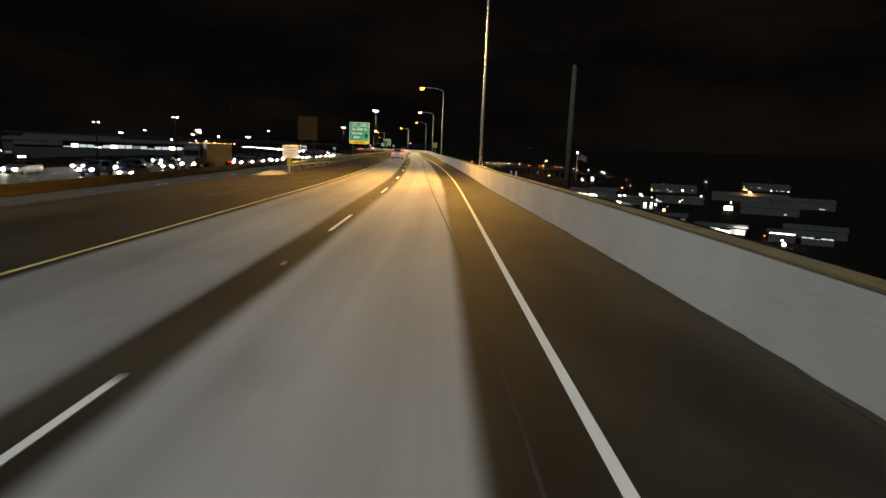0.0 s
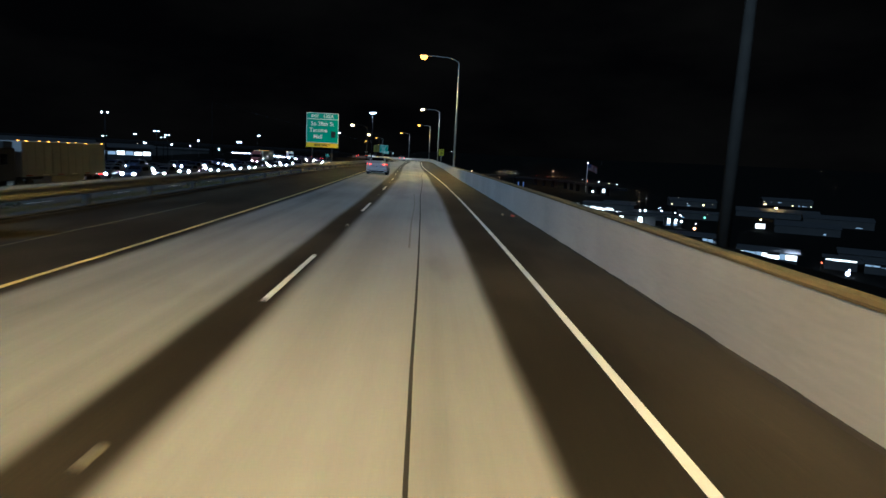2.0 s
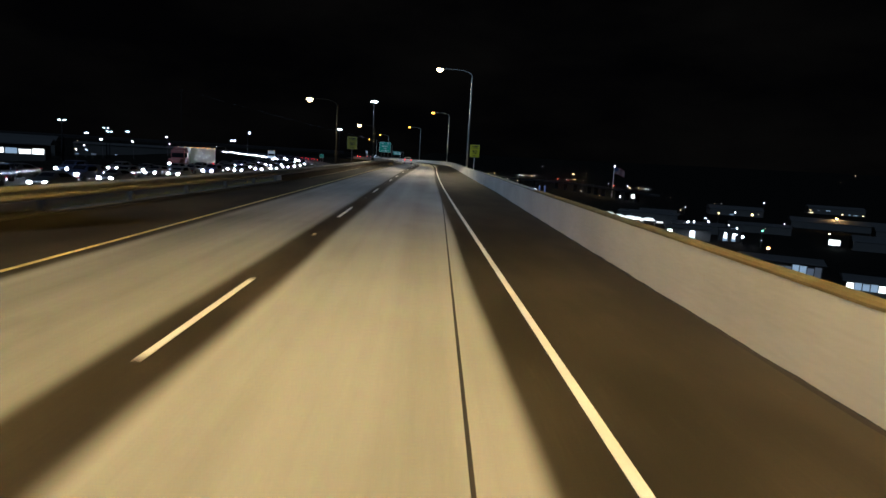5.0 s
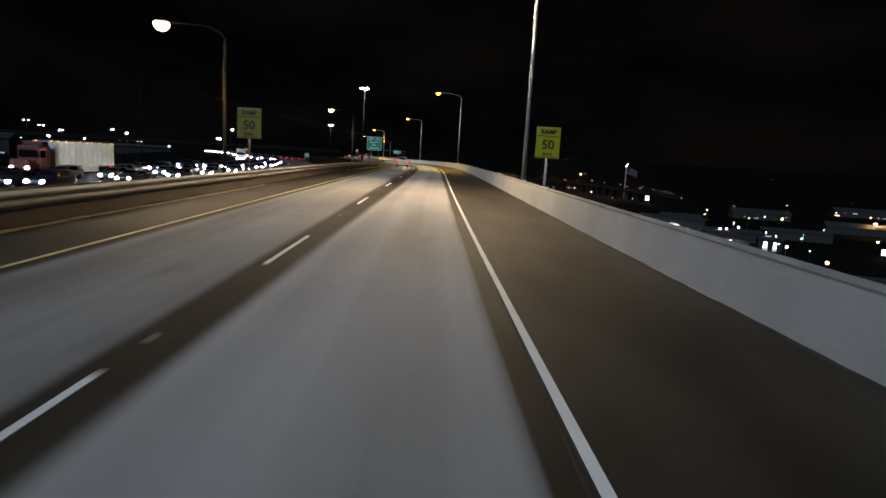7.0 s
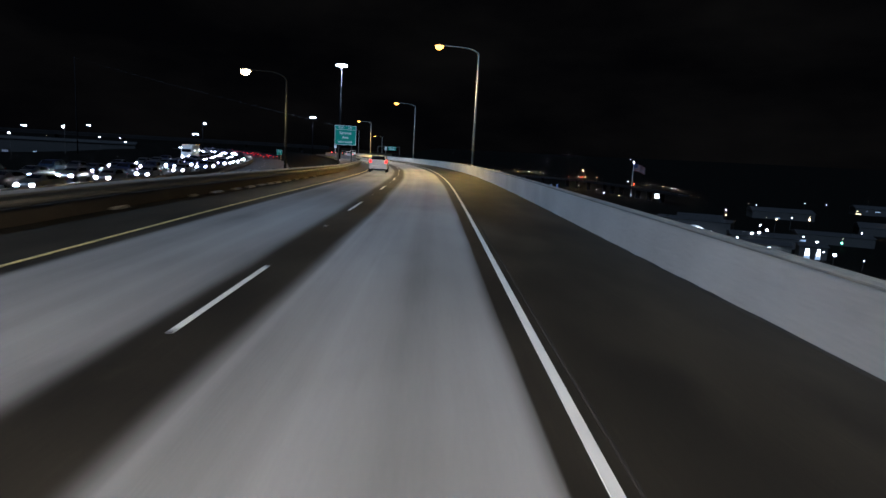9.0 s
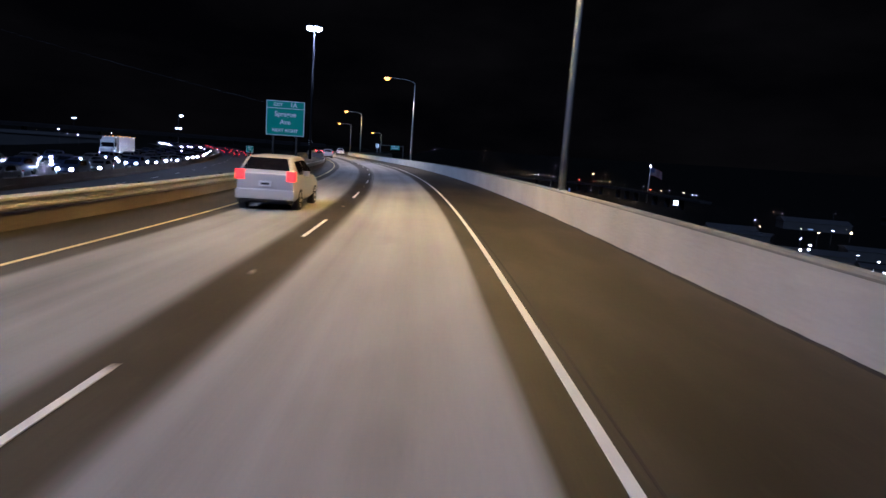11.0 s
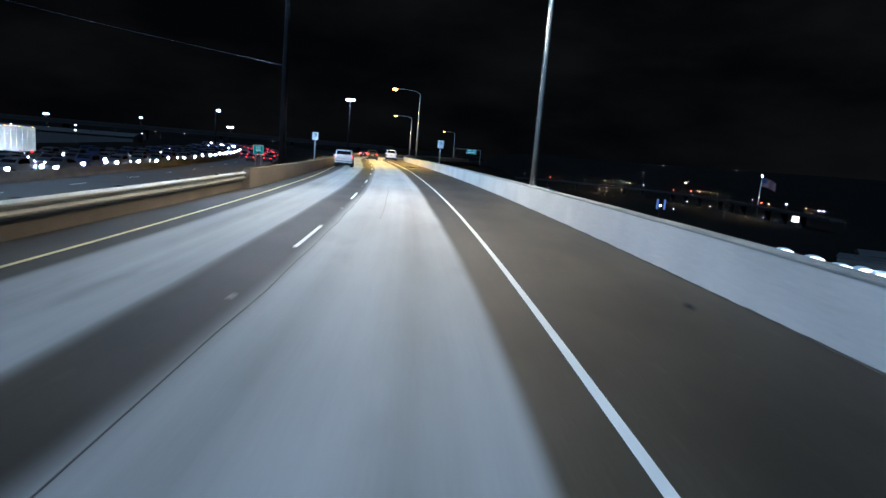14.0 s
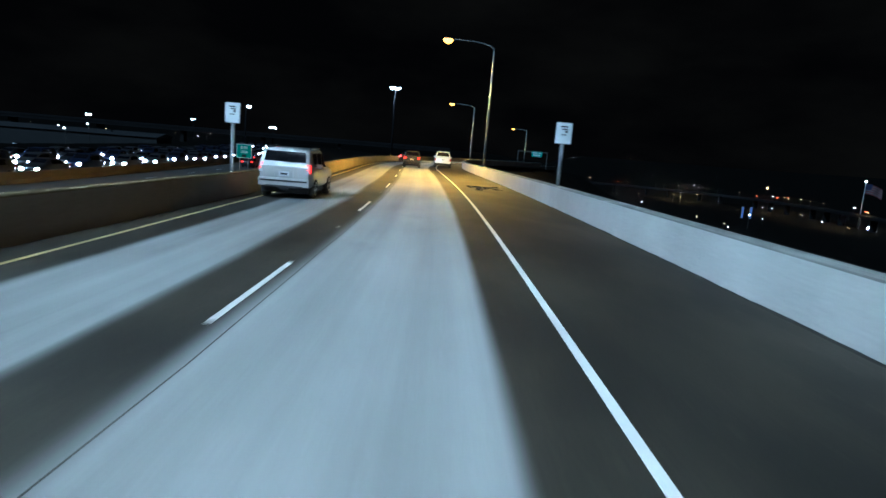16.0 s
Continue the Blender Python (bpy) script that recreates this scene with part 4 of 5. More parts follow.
def car(name, label, category, st, half, paint, tail, head, m, group="", side_windows=(), back=(), front=(), wheels=(0.9, 3.7), radius=0.33, far=False, tail_box=None, wedge=None, rails=False):
    """A car from stations (along, sill, belt, top, half width of the top); its rear stands at 0 and it faces +y."""
    t = thing(name, label, category, group, m=m)
    st = st if far else finer(st)
    end = st[-1][0]

    def wide(y):
        q = min(y, end - y)
        return half * (0.90 + 0.10 * min(1.0, max(q, 0) / 0.35))

    bm = bmesh.new()
    rings = []
    for y, sill, belt, top, wt in st:
        w = wide(y)
        half_ring = [(w * 0.90, sill), (w * 0.985, sill + 0.10), (w, (sill + belt) / 2), (w * 0.995, belt - 0.07), (w * 0.965, belt), (wt, top - 0.05), (wt * 0.93, top - 0.015), (wt * 0.75, top + 0.002), (wt * 0.3, top + 0.012)]
        ring = [(-x, z) for x, z in half_ring] + half_ring[::-1]
        rings.append([bm.verts.new((x, y, z)) for x, z in ring])
    for r, q in zip(rings, rings[1:]):
        for k in range(18):
            bm.faces.new((r[k], r[(k + 1) % 18], q[(k + 1) % 18], q[k]))
    bm.faces.new(rings[0])
    bm.faces.new(rings[-1])
    bmesh.ops.recalc_face_normals(bm, faces=bm.faces)
    body = part("body", bm, paint, t, smooth=True)
    if not far:
        bev = body.modifiers.new("soft", "BEVEL")
        bev.width, bev.segments, bev.limit_method, bev.angle_limit = 0.03, 2, "ANGLE", radians(38)

    def side_point(y, k, sgn, out=0.012):
        _, sill, belt, top, wt = lerp_station(st, y)
        w = wide(y) * 0.965
        return (sgn * (w + (wt - w) * k + out), y, belt + (top - 0.05 - belt) * k)

    def patch(points_a, points_b, name, mat, parent=t):
        bm = bmesh.new()
        va, vb = [bm.verts.new(p) for p in points_a], [bm.verts.new(p) for p in points_b]
        for i in range(len(va) - 1):
            bm.faces.new((va[i], va[i + 1], vb[i + 1], vb[i]))
        return part(name, bm, mat, parent)

    for sgn in (-1, 1):
        for y0, y1 in side_windows:
            ys = [y0 + (y1 - y0) * i / 5 for i in range(6)]
            patch([side_point(y, 0.10, sgn) for y in ys], [side_point(y, 0.86, sgn) for y in ys], "side_window", M_GLASS_DARK)
    for label_, span in (("rear_window", back), ("windscreen", front)):
        if span:
            y0, y1 = span
            ys = [y0 + (y1 - y0) * i / 4 for i in range(5)]
            rows = []
            for y in ys:
                _, sill, belt, top, wt = lerp_station(st, y)
                rows.append((wt * 0.84, y, top + 0.008))
            sl = (rows[-1][2] - rows[0][2]) / (rows[-1][1] - rows[0][1])
            oy, oz = (-0.014 * sl / math.hypot(1, sl), 0.014 / math.hypot(1, sl))
            patch([(-w, y + oy, z + oz) for w, y, z in rows], [(w, y + oy, z + oz) for w, y, z in rows], label_, M_GLASS_DARK)
    wi = 0.22
    for y in wheels:
        for sgn in (-1, 1):
            bm = bmesh.new()
            tube(bm, [(sgn * (half - 0.20), 0, 0), (sgn * (half - 0.015), 0, 0)], [radius + 0.07, radius + 0.07], 18)
            arch = part("wheel_arch", bm, M_TRIM, t)
            arch.matrix_basis = pose(0, y, radius + 0.03)
            bm = bmesh.new()
            x0, x1 = sgn * (half - wi), sgn * (half + 0.012)
            tube(bm, [(x0, 0, 0), (x0 + sgn * 0.03, 0, 0), (x1 - sgn * 0.03, 0, 0), (x1, 0, 0)], [radius * 0.92, radius, radius, radius * 0.9], 20)
            tyre = part("wheel", bm, M_TYRE, t, smooth=False)
            tyre.matrix_basis = pose(0, y, radius)
            if not far:
                bm = bmesh.new()
                tube(bm, [(x1 - sgn * 0.05, 0, 0), (x1 + sgn * 0.004, 0, 0)], radius * 0.68, 20)
                rim = part("rim", bm, M_RIM, tyre)
                for k in range(5):
                    a = k * 2 * math.pi / 5
                    bm = bmesh.new()
                    box(bm, -0.012, 0.012, -0.05, 0.05, radius * 0.22, radius * 0.58)
                    hole = part("rim_gap", bm, M_TRIM, tyre)
                    hole.matrix_basis = Matrix.Translation((x1 + sgn * 0.001, 0, 0)) @ Matrix.Rotation(a, 4, "X")
    zb = st[1][2]
    x0, x1, z0, z1 = tail_box or (0.56, 0.86, zb - 0.05, zb + 0.10)
    for sgn in (-1, 1):
        if wedge:
            bm = bmesh.new()
            rings = [[bm.verts.new((sgn * x, y + k, z)) for x, y, z in wedge] for k in (0.0, 0.14)]
            for i in range(len(wedge)):
                j = (i + 1) % len(wedge)
                bm.faces.new((rings[0][i], rings[0][j], rings[1][j], rings[1][i]))
            bm.faces.new(rings[0])
            bm.faces.new(rings[1])
            lamp = part("tail_light", bm, M_TAIL, t, "slim glowing red tail light")
            cx, cz = sum(w[0] for w in wedge) / len(wedge), sum(w[2] for w in wedge) / len(wedge)
            bm = bmesh.new()
            rings = [[bm.verts.new((sgn * (cx + (x - cx) * 0.50), y + k, cz + (z - cz) * 0.42)) for x, y, z in wedge] for k in (-0.012, 0.02)]
            for i in range(len(wedge)):
                j = (i + 1) % len(wedge)
                bm.faces.new((rings[0][i], rings[0][j], rings[1][j], rings[1][i]))
            bm.faces.new(rings[0])
            bm.faces.new(rings[1])
            part("lamp_core", bm, M_TAIL_CORE, lamp, "glowing core of the tail light")
        else:
            bm = bmesh.new()
            a, b = sorted((sgn * x0, sgn * x1))
            box(bm, a, b, -0.025, 0.16, z0, z1, 0.02 if not far else 0.0)
            part("tail_light", bm, tail, t, "red tail light")
        bm = bmesh.new()
        a, b = sorted((sgn * half * 0.55, sgn * half * 0.86))
        sy = lerp_station(st, end - 0.05)
        box(bm, a, b, end - 0.16, end + 0.03, sy[2] - (0.20 if far else 0.14), sy[2] + (0.05 if far else 0.02), 0.02 if not far else 0.0)
        part("headlight", bm, head, t)
    if far:
        return t
    part("bumper", boxed(-half * 0.94, half * 0.94, -0.07, 0.22, st[0][1] - 0.08, st[0][1] + 0.20, 0.05), paint, t)
    part("bumper_trim", boxed(-half * 0.70, half * 0.70, -0.045, 0.3, st[0][1] - 0.13, st[0][1] - 0.05, 0.03), M_TRIM, t)
    part("plate", boxed(-0.17, 0.17, -0.055, -0.02, zb - 0.20, zb - 0.05, 0.005), M_PLATE, t, "pale number plate")
    bars_z = zb - 0.125
    part("plate_print", boxed(-0.12, 0.12, -0.060, -0.056, bars_z - 0.03, bars_z + 0.03), M_TRIM, t)
    part("underside", boxed(-half * 0.85, half * 0.85, 0.25, end - 0.3, 0.2, st[2][1] + 0.1), M_TRIM, t)
    for sgn in (-1, 1):
        ym = side_windows[0][1] - 0.12 if side_windows else 3.0
        p = side_point(ym, 0.12, sgn, 0.10)
        bm = bmesh.new()
        box(bm, p[0] - 0.11, p[0] + 0.11, p[1] - 0.05, p[1] + 0.09, p[2] - 0.07, p[2] + 0.09, 0.03)
        part("mirror", bm, paint, t)
        for y0, y1 in side_windows:
            q = side_point(y0 + 0.25, 0.0, sgn, 0.015)
            part("door_handle", boxed(q[0] - 0.02, q[0] + 0.02, q[1] - 0.10, q[1] + 0.10, q[2] - 0.12, q[2] - 0.085, 0.008), paint, t)
        if rails:
            bm = bmesh.new()
            pts = [side_point(y, 1.0, sgn, -0.06) for y in (0.55, 0.7, 1.6, 2.5, 2.65)]
            tube(bm, [(p[0], p[1], p[2] + (0.10 if 0 < i < 4 else 0.02)) for i, p in enumerate(pts)], 0.022, 8)
            part("roof_rail", bm, M_TRIM, t)
    return t


def paint(name, c, rough=0.28, metal=0.35):
    m = material(name, c, rough, metal, vary=0.07, size=1.5, fine=90, bump=0.0)
    m.node_tree.nodes["Principled BSDF"].inputs["Coat Weight"].default_value = 0.6
    return m


P_SILVER = paint("silver_paint", (0.44, 0.44, 0.44), 0.36, 0.3)
P_CHAMPAGNE = paint("pale_silver_paint", (0.46, 0.455, 0.44), 0.42, 0.2)
P_DARK = paint("dark_paint", (0.03, 0.032, 0.036))
P_GREY = paint("dark_grey_paint", (0.05, 0.05, 0.052))
P_BLUE = paint("dark_blue_paint", (0.015, 0.025, 0.06))
P_WHITE = paint("white_paint", (0.72, 0.72, 0.70), 0.35, 0.0)

SEDAN = [(0.0, 0.36, 0.80, 0.97, 0.74), (0.08, 0.28, 0.88, 1.03, 0.78), (0.50, 0.23, 0.94, 1.08, 0.74), (1.50, 0.21, 0.97, 1.42, 0.61), (2.25, 0.21, 0.96, 1.475, 0.62), (3.00, 0.21, 0.95, 1.41, 0.61), (3.85, 0.24, 0.92, 1.00, 0.76), (4.60, 0.27, 0.74, 0.84, 0.72), (4.87, 0.38, 0.62, 0.70, 0.60)]
SUV = [(0.0, 0.50, 0.98, 1.12, 0.85), (0.06, 0.44, 1.04, 1.20, 0.86), (0.30, 0.40, 1.08, 1.68, 0.75), (0.45, 0.38, 1.08, 1.74, 0.75), (1.6, 0.36, 1.07, 1.76, 0.75), (2.65, 0.36, 1.06, 1.72, 0.73), (3.35, 0.33, 1.05, 1.13, 0.82), (4.40, 0.38, 0.96, 1.03, 0.80), (4.74, 0.46, 0.85, 0.92, 0.70)]
JEEP = [(0.0, 0.52, 0.98, 1.12, 0.86), (0.05, 0.46, 1.05, 1.22, 0.87), (0.22, 0.42, 1.08, 1.64, 0.81), (0.36, 0.40, 1.08, 1.73, 0.80), (1.6, 0.38, 1.07, 1.76, 0.80), (2.60, 0.38, 1.06, 1.72, 0.78), (3.30, 0.38, 1.05, 1.14, 0.83), (4.40, 0.42, 0.98, 1.06, 0.82), (4.74, 0.50, 0.88, 0.96, 0.74)]
HATCH = [(0.0, 0.42, 0.90, 1.05, 0.78), (0.06, 0.34, 0.95, 1.12, 0.80), (0.45, 0.28, 1.0, 1.52, 0.64), (1.3, 0.26, 1.0, 1.58, 0.65), (2.4, 0.26, 1.0, 1.55, 0.64), (3.3, 0.27, 0.97, 1.05, 0.78), (4.0, 0.30, 0.80, 0.90, 0.74), (4.30, 0.40, 0.70, 0.76, 0.62)]
PICKUP = [(0.0, 0.60, 1.05, 1.15, 0.92), (0.08, 0.50, 1.08, 1.20, 0.93), (1.95, 0.46, 1.10, 1.21, 0.93), (2.05, 0.44, 1.12, 1.84, 0.76), (3.3, 0.42, 1.12, 1.88, 0.76), (3.8, 0.42, 1.12, 1.80, 0.76), (4.45, 0.44, 1.10, 1.22, 0.88), (5.4, 0.48, 1.02, 1.12, 0.86), (5.7, 0.55, 0.92, 1.0, 0.78)]


def at_lane(s, lat, turned=0.0):
    return on_road(s, lat, 0.0, turned)


sedan = car("sedan", "silver saloon car with lit tail lights", "car", SEDAN, 0.92, P_SILVER, M_TAIL, M_HEAD, at_lane(96.0, -5.22),
    side_windows=((1.02, 2.1), (2.16, 3.45)), back=(0.80, 1.56), front=(3.06, 3.75), wheels=(0.98, 3.85), wedge=((0.40, -0.015, 0.885), (0.58, -0.02, 0.945), (0.84, 0.04, 0.955), (0.90, 0.16, 0.925), (0.89, 0.10, 0.865), (0.62, -0.02, 0.83)))
jeep = car("jeep_suv", "pale silver boxy sport utility vehicle with lit tail lights", "suv", JEEP, 0.93, P_CHAMPAGNE, M_TAIL, M_HEAD, at_lane(349.7, -6.5),
    side_windows=((0.62, 1.35), (1.42, 2.25), (2.30, 3.05)), back=(0.075, 0.215), front=(2.72, 3.28), wheels=(0.92, 3.70), radius=0.37, wedge=((0.765, 0.0, 0.93), (0.765, 0.035, 1.22), (0.83, 0.06, 1.23), (0.875, 0.09, 1.20), (0.885, 0.06, 0.93)), rails=True)
car("hatchback", "silver hatchback with lit brake lights", "car", HATCH, 0.88, P_SILVER, M_TAIL, M_HEAD, at_lane(246.0, -5.7),
    side_windows=((0.6, 1.45), (1.5, 2.9)), back=(0.10, 0.42), front=(2.46, 3.22), wheels=(0.75, 3.40), tail_box=(0.60, 0.84, 0.88, 1.16))
car("dark_suv", "dark sport utility vehicle with lit tail lights in the lane ahead", "suv", SUV, 0.93, P_DARK, M_TAIL, M_HEAD, at_lane(395.0, -2.7),
    side_windows=((0.62, 1.35), (1.42, 2.25), (2.30, 3.05)), back=(0.10, 0.285), front=(2.72, 3.28), wheels=(0.92, 3.70), radius=0.36, tail_box=(0.60, 0.86, 0.92, 1.10))
car("pickup", "white pickup truck near the shoulder ahead", "pickup truck", PICKUP, 0.98, P_WHITE, M_TAIL_DIM, M_HEAD, at_lane(402.0, 0.7),
    side_windows=((2.35, 3.0), (3.05, 3.9)), back=(1.97, 2.04), front=(3.85, 4.4), wheels=(1.1, 4.6), radius=0.40, tail_box=(0.80, 0.95, 0.80, 1.08))
car("red_lit_car", "dark car with glaring red brake lights", "car", SEDAN, 0.92, P_DARK, M_BRAKE, M_HEAD, at_lane(420.0, -5.6),
    side_windows=((1.02, 2.1), (2.16, 3.45)), back=(0.80, 1.56), front=(3.06, 3.75), wheels=(0.98, 3.85), tail_box=(0.50, 0.90, 0.80, 0.95))


# tailgate details
part("boot_panel", boxed(-0.46, 0.46, -0.035, 0.0, 0.70, 0.86, 0.02), P_SILVER, sedan)
part("chrome_strip", boxed(-0.44, 0.44, -0.045, -0.03, 0.875, 0.90, 0.006), M_RIM, sedan, "bright strip between the tail lights")
part("lower_diffuser", boxed(-0.66, 0.66, -0.085, 0.1, 0.22, 0.36, 0.03), M_TRIM, sedan, "black lower bumper panel")
part("boot_lip", boxed(-0.66, 0.66, 0.0, 0.12, 1.045, 1.075, 0.012), P_SILVER, sedan)
for sgn in (-1, 1):
    part("reflector", boxed(min(sgn * 0.58, sgn * 0.78), max(sgn * 0.58, sgn * 0.78), -0.082, -0.06, 0.40, 0.44, 0.004), M_TAIL_DIM, sedan)
    part("exhaust", tube(bmesh.new(), [(sgn * 0.55, -0.10, 0.24), (sgn * 0.55, 0.15, 0.24)], 0.045, 12), M_RIM, sedan)
part("aerial_fin", boxed(-0.025, 0.025, 1.65, 1.82, 1.42, 1.50, 0.012), P_SILVER, sedan)
# what sets the boxy one apart
jeep.scale = (0.96, 0.96, 0.96)
part("step_pad", boxed(-0.80, 0.80, -0.095, -0.06, 0.60, 0.655, 0.012), M_TRIM, jeep, "black step pad on the bumper")
part("bumper_insert", boxed(-0.62, 0.62, -0.085, -0.05, 0.40, 0.47, 0.012), M_TRIM, jeep)
part("tow_hitch", boxed(-0.17, 0.17, -0.11, 0.0, 0.33, 0.45, 0.02), M_TRIM, jeep, "dark tow hitch cover")
part("plate_recess", boxed(-0.32, 0.32, -0.030, -0.005, 0.73, 0.95, 0.02), P_SILVER, jeep)
part("tailgate_gap", boxed(-0.74, 0.74, -0.018, 0.0, 0.672, 0.686), M_TRIM, jeep, "dark gap under the tailgate")
part("handle_bar", boxed(-0.30, 0.30, -0.05, -0.02, 0.97, 1.0, 0.010), P_CHAMPAGNE, jeep)
wiper = part("rear_wiper", boxed(-0.02, 0.42, -0.012, 0.0, -0.012, 0.012), M_TRIM, jeep)
wiper.matrix_basis = pose(-0.05, 0.045, 1.28, -20, 0, 0)
for sgn in (-1, 1):
    part("reversing_lens", boxed(min(sgn * 0.775, sgn * 0.865), max(sgn * 0.775, sgn * 0.865), -0.03, 0.1, 0.90, 0.995, 0.012), M_PLATE, jeep, "clear lower lens")
    part("mud_flap", boxed(min(sgn * 0.68, sgn * 0.90), max(sgn * 0.68, sgn * 0.90), 0.46, 0.48, 0.18, 0.42), M_TRIM, jeep)

# ---- the motorway on the left and its traffic ----
MZ = -2.45


def motorway(s, lat):
    x, y, _ = beside(s, lat)
    return Vector((x, y, MZ))


bm = bmesh.new()
rows = []
for k in range(0, 170):
    s = -50 + 4 * k
    rows.append([bm.verts.new(motorway(s, a)) for a in (-21.5, -36, -52)])
for r, q in zip(rows, rows[1:]):
    for k in range(2):
        bm.faces.new((r[k], r[k + 1], q[k + 1], q[k]))
mw = part("motorway", bm, M_ASPHALT)
tagged(mw, "wide dark motorway with lanes of slow traffic", "road", kind="structure")
for lat in (-27.6, -36.5, -40.4, -44.1, -47.8):
    for k in range(30):
        s = 60 + k * 12.2
        bm = bmesh.new()
        vs = [bm.verts.new(motorway(s + a, lat + b) + Vector((0, 0, 0.012))) for a, b in ((0, -0.06), (0, 0.06), (3, 0.06), (3, -0.06))]
        bm.faces.new(vs)
        part("dash", bm, M_WHITE_LINE, mw)
jersey = thing("wall_median", "brown-grey concrete wall between the motorway directions", "barrier", kind="structure")
for k in range(60):
    s0, s1 = 20 + k * 8, 28 + k * 8
    bm = bmesh.new()
    rings = []
    for s in (s0 + 0.02, s1 - 0.02):
        rings.append([bm.verts.new(motorway(s, -31.2 + a) + Vector((0, 0, u))) for a, u in ((-0.3, -0.1), (-0.1, 0.3), (-0.08, 0.85), (0.08, 0.85), (0.1, 0.3), (0.3, -0.1))])
    for i in range(6):
        bm.faces.new((rings[0][i], rings[0][(i + 1) % 6], rings[1][(i + 1) % 6], rings[1][i]))
    bm.faces.new(rings[0])
    bm.faces.new(rings[1])
    part("panel", bm, M_OLD_CONCRETE, jersey)

rng = random.Random(7)
FAR_KINDS = []
for name, st, half, pt, lab in (("traffic_car", SEDAN, 0.9, P_DARK, "black car in the motorway traffic"), ("traffic_car", HATCH, 0.88, P_GREY, "dark grey car in the motorway traffic"), ("traffic_suv", SUV, 0.93, P_BLUE, "dark blue utility vehicle in the traffic")):
    for tail, head, way in ((M_TAIL_DIM, M_HEAD, "with bright headlights"), (M_TAIL, M_AMBER, "with lit tail lights")):
        c = car(name, lab + " " + way, "car", st, half, pt, tail, head, pose(0, -500, -80), "motorway traffic", side_windows=((1.1, 2.9),), back=(0.12, 0.4) if st is not SEDAN else (0.8, 1.5), front=(3.06, 3.7) if st is SEDAN else (2.7, 3.2), far=True)
        FAR_KINDS.append(c)


def put_far(kind, s, lat, back):
    p = motorway(s, lat)
    copy_thing(kind, pose(p.x, p.y, p.z, 0, 0, beside(s, lat)[2] + (180 if back else 0)))


for lat in (-34.6, -38.4, -42.3, -46.0):
    s = 70 + rng.random() * 14
    while s < 640:
        if not (lat == -34.6 and 82 < s < 114 or lat == -46.0 and (208 < s < 240 or 346 < s < 378)):
            put_far(FAR_KINDS[2 * rng.randrange(3)], s, lat + rng.uniform(-0.3, 0.3), True)
        s += rng.uniform(8, 17) if s < 340 else rng.uniform(6, 10)
for lat in (-22.5, -26.0, -29.0):
    s = 425 + rng.random() * 20
    while s < 640:
        put_far(FAR_KINDS[2 * rng.randrange(3) + 1], s, lat + rng.uniform(-0.3, 0.3), False)
        s += rng.uniform(13, 30)
for c in FAR_KINDS:
    for o in list(c.children_recursive) + [c]:
        bpy.data.objects.remove(o)


def lorry(m, label, body_mat, cab_mat=None, name="lorry"):
    """A tractor with a box trailer; it faces +y, its rear stands at 0."""
    t = thing(name, label, "truck", m=m)
    part("trailer", boxed(-1.28, 1.28, 0, 13.6, 1.15, 4.05, 0.05), body_mat, t)
    part("chassis", boxed(-0.5, 0.5, 0.3, 13.4, 0.85, 1.15, 0.03), M_TRIM, t)
    part("skirt", boxed(-1.22, 1.22, 4.0, 9.5, 0.45, 1.12, 0.03), body_mat, t)
    cab = boxed(-1.2, 1.2, 14.3, 16.4, 0.9, 3.5, 0.18)
    part("wind_deflector", boxed(-1.1, 1.1, 14.4, 15.6, 3.45, 4.0, 0.15), cab_mat or body_mat, t)
    part("cab", cab, cab_mat or body_mat, t)
    part("bonnet", boxed(-1.05, 1.05, 16.3, 18.0, 0.8, 2.0, 0.2), cab_mat or body_mat, t)
    part("windscreen", boxed(-1.05, 1.05, 16.36, 16.43, 2.2, 3.0, 0.03), M_GLASS_DARK, t)
    for sgn in (-1, 1):
        a, b = sorted((sgn * 1.19, sgn * 1.215))
        part("side_window", boxed(a, b, 15.3, 16.2, 2.2, 3.0), M_GLASS_DARK, t)
        a, b = sorted((sgn * 0.65, sgn * 1.0))
        part("headlight", boxed(a, b, 17.9, 18.05, 0.95, 1.2, 0.03), M_HEAD, t)
        part("tail_light", boxed(a, b, -0.03, 0.05, 0.95, 1.1, 0.01), M_TAIL, t)
        part("marker_light", boxed(a, b, -0.03, 0.02, 3.9, 3.98), M_AMBER, t)
        a, b = sorted((sgn * 1.28, sgn * 1.30))
        for k in range(11):
            part("rib", boxed(a, b, 0.6 + k * 1.24, 0.66 + k * 1.24, 1.2, 4.0), body_mat, t)
        for k in range(6):
            part("reflective_strip", boxed(min(sgn * 1.30, sgn * 1.305), max(sgn * 1.30, sgn * 1.305), 0.8 + k * 2.3, 1.7 + k * 2.3, 1.22, 1.29), M_TAIL_DIM if k % 2 else M_SIGN_WHITE, t)
        for k in range(5):
            part("clearance_light", boxed(min(sgn * 1.22, sgn * 1.31), max(sgn * 1.22, sgn * 1.31), 0.5 + k * 3.1, 0.62 + k * 3.1, 4.02, 4.10), M_AMBER, t)
        for y in (1.4, 2.7, 12.6, 13.8, 17.0):
            bm = bmesh.new()
            tube(bm, [(sgn * 0.95, y, 0.5), (sgn * 1.25, y, 0.5)], 0.5, 16)
            part("wheel", bm, M_TYRE, t)
    return t


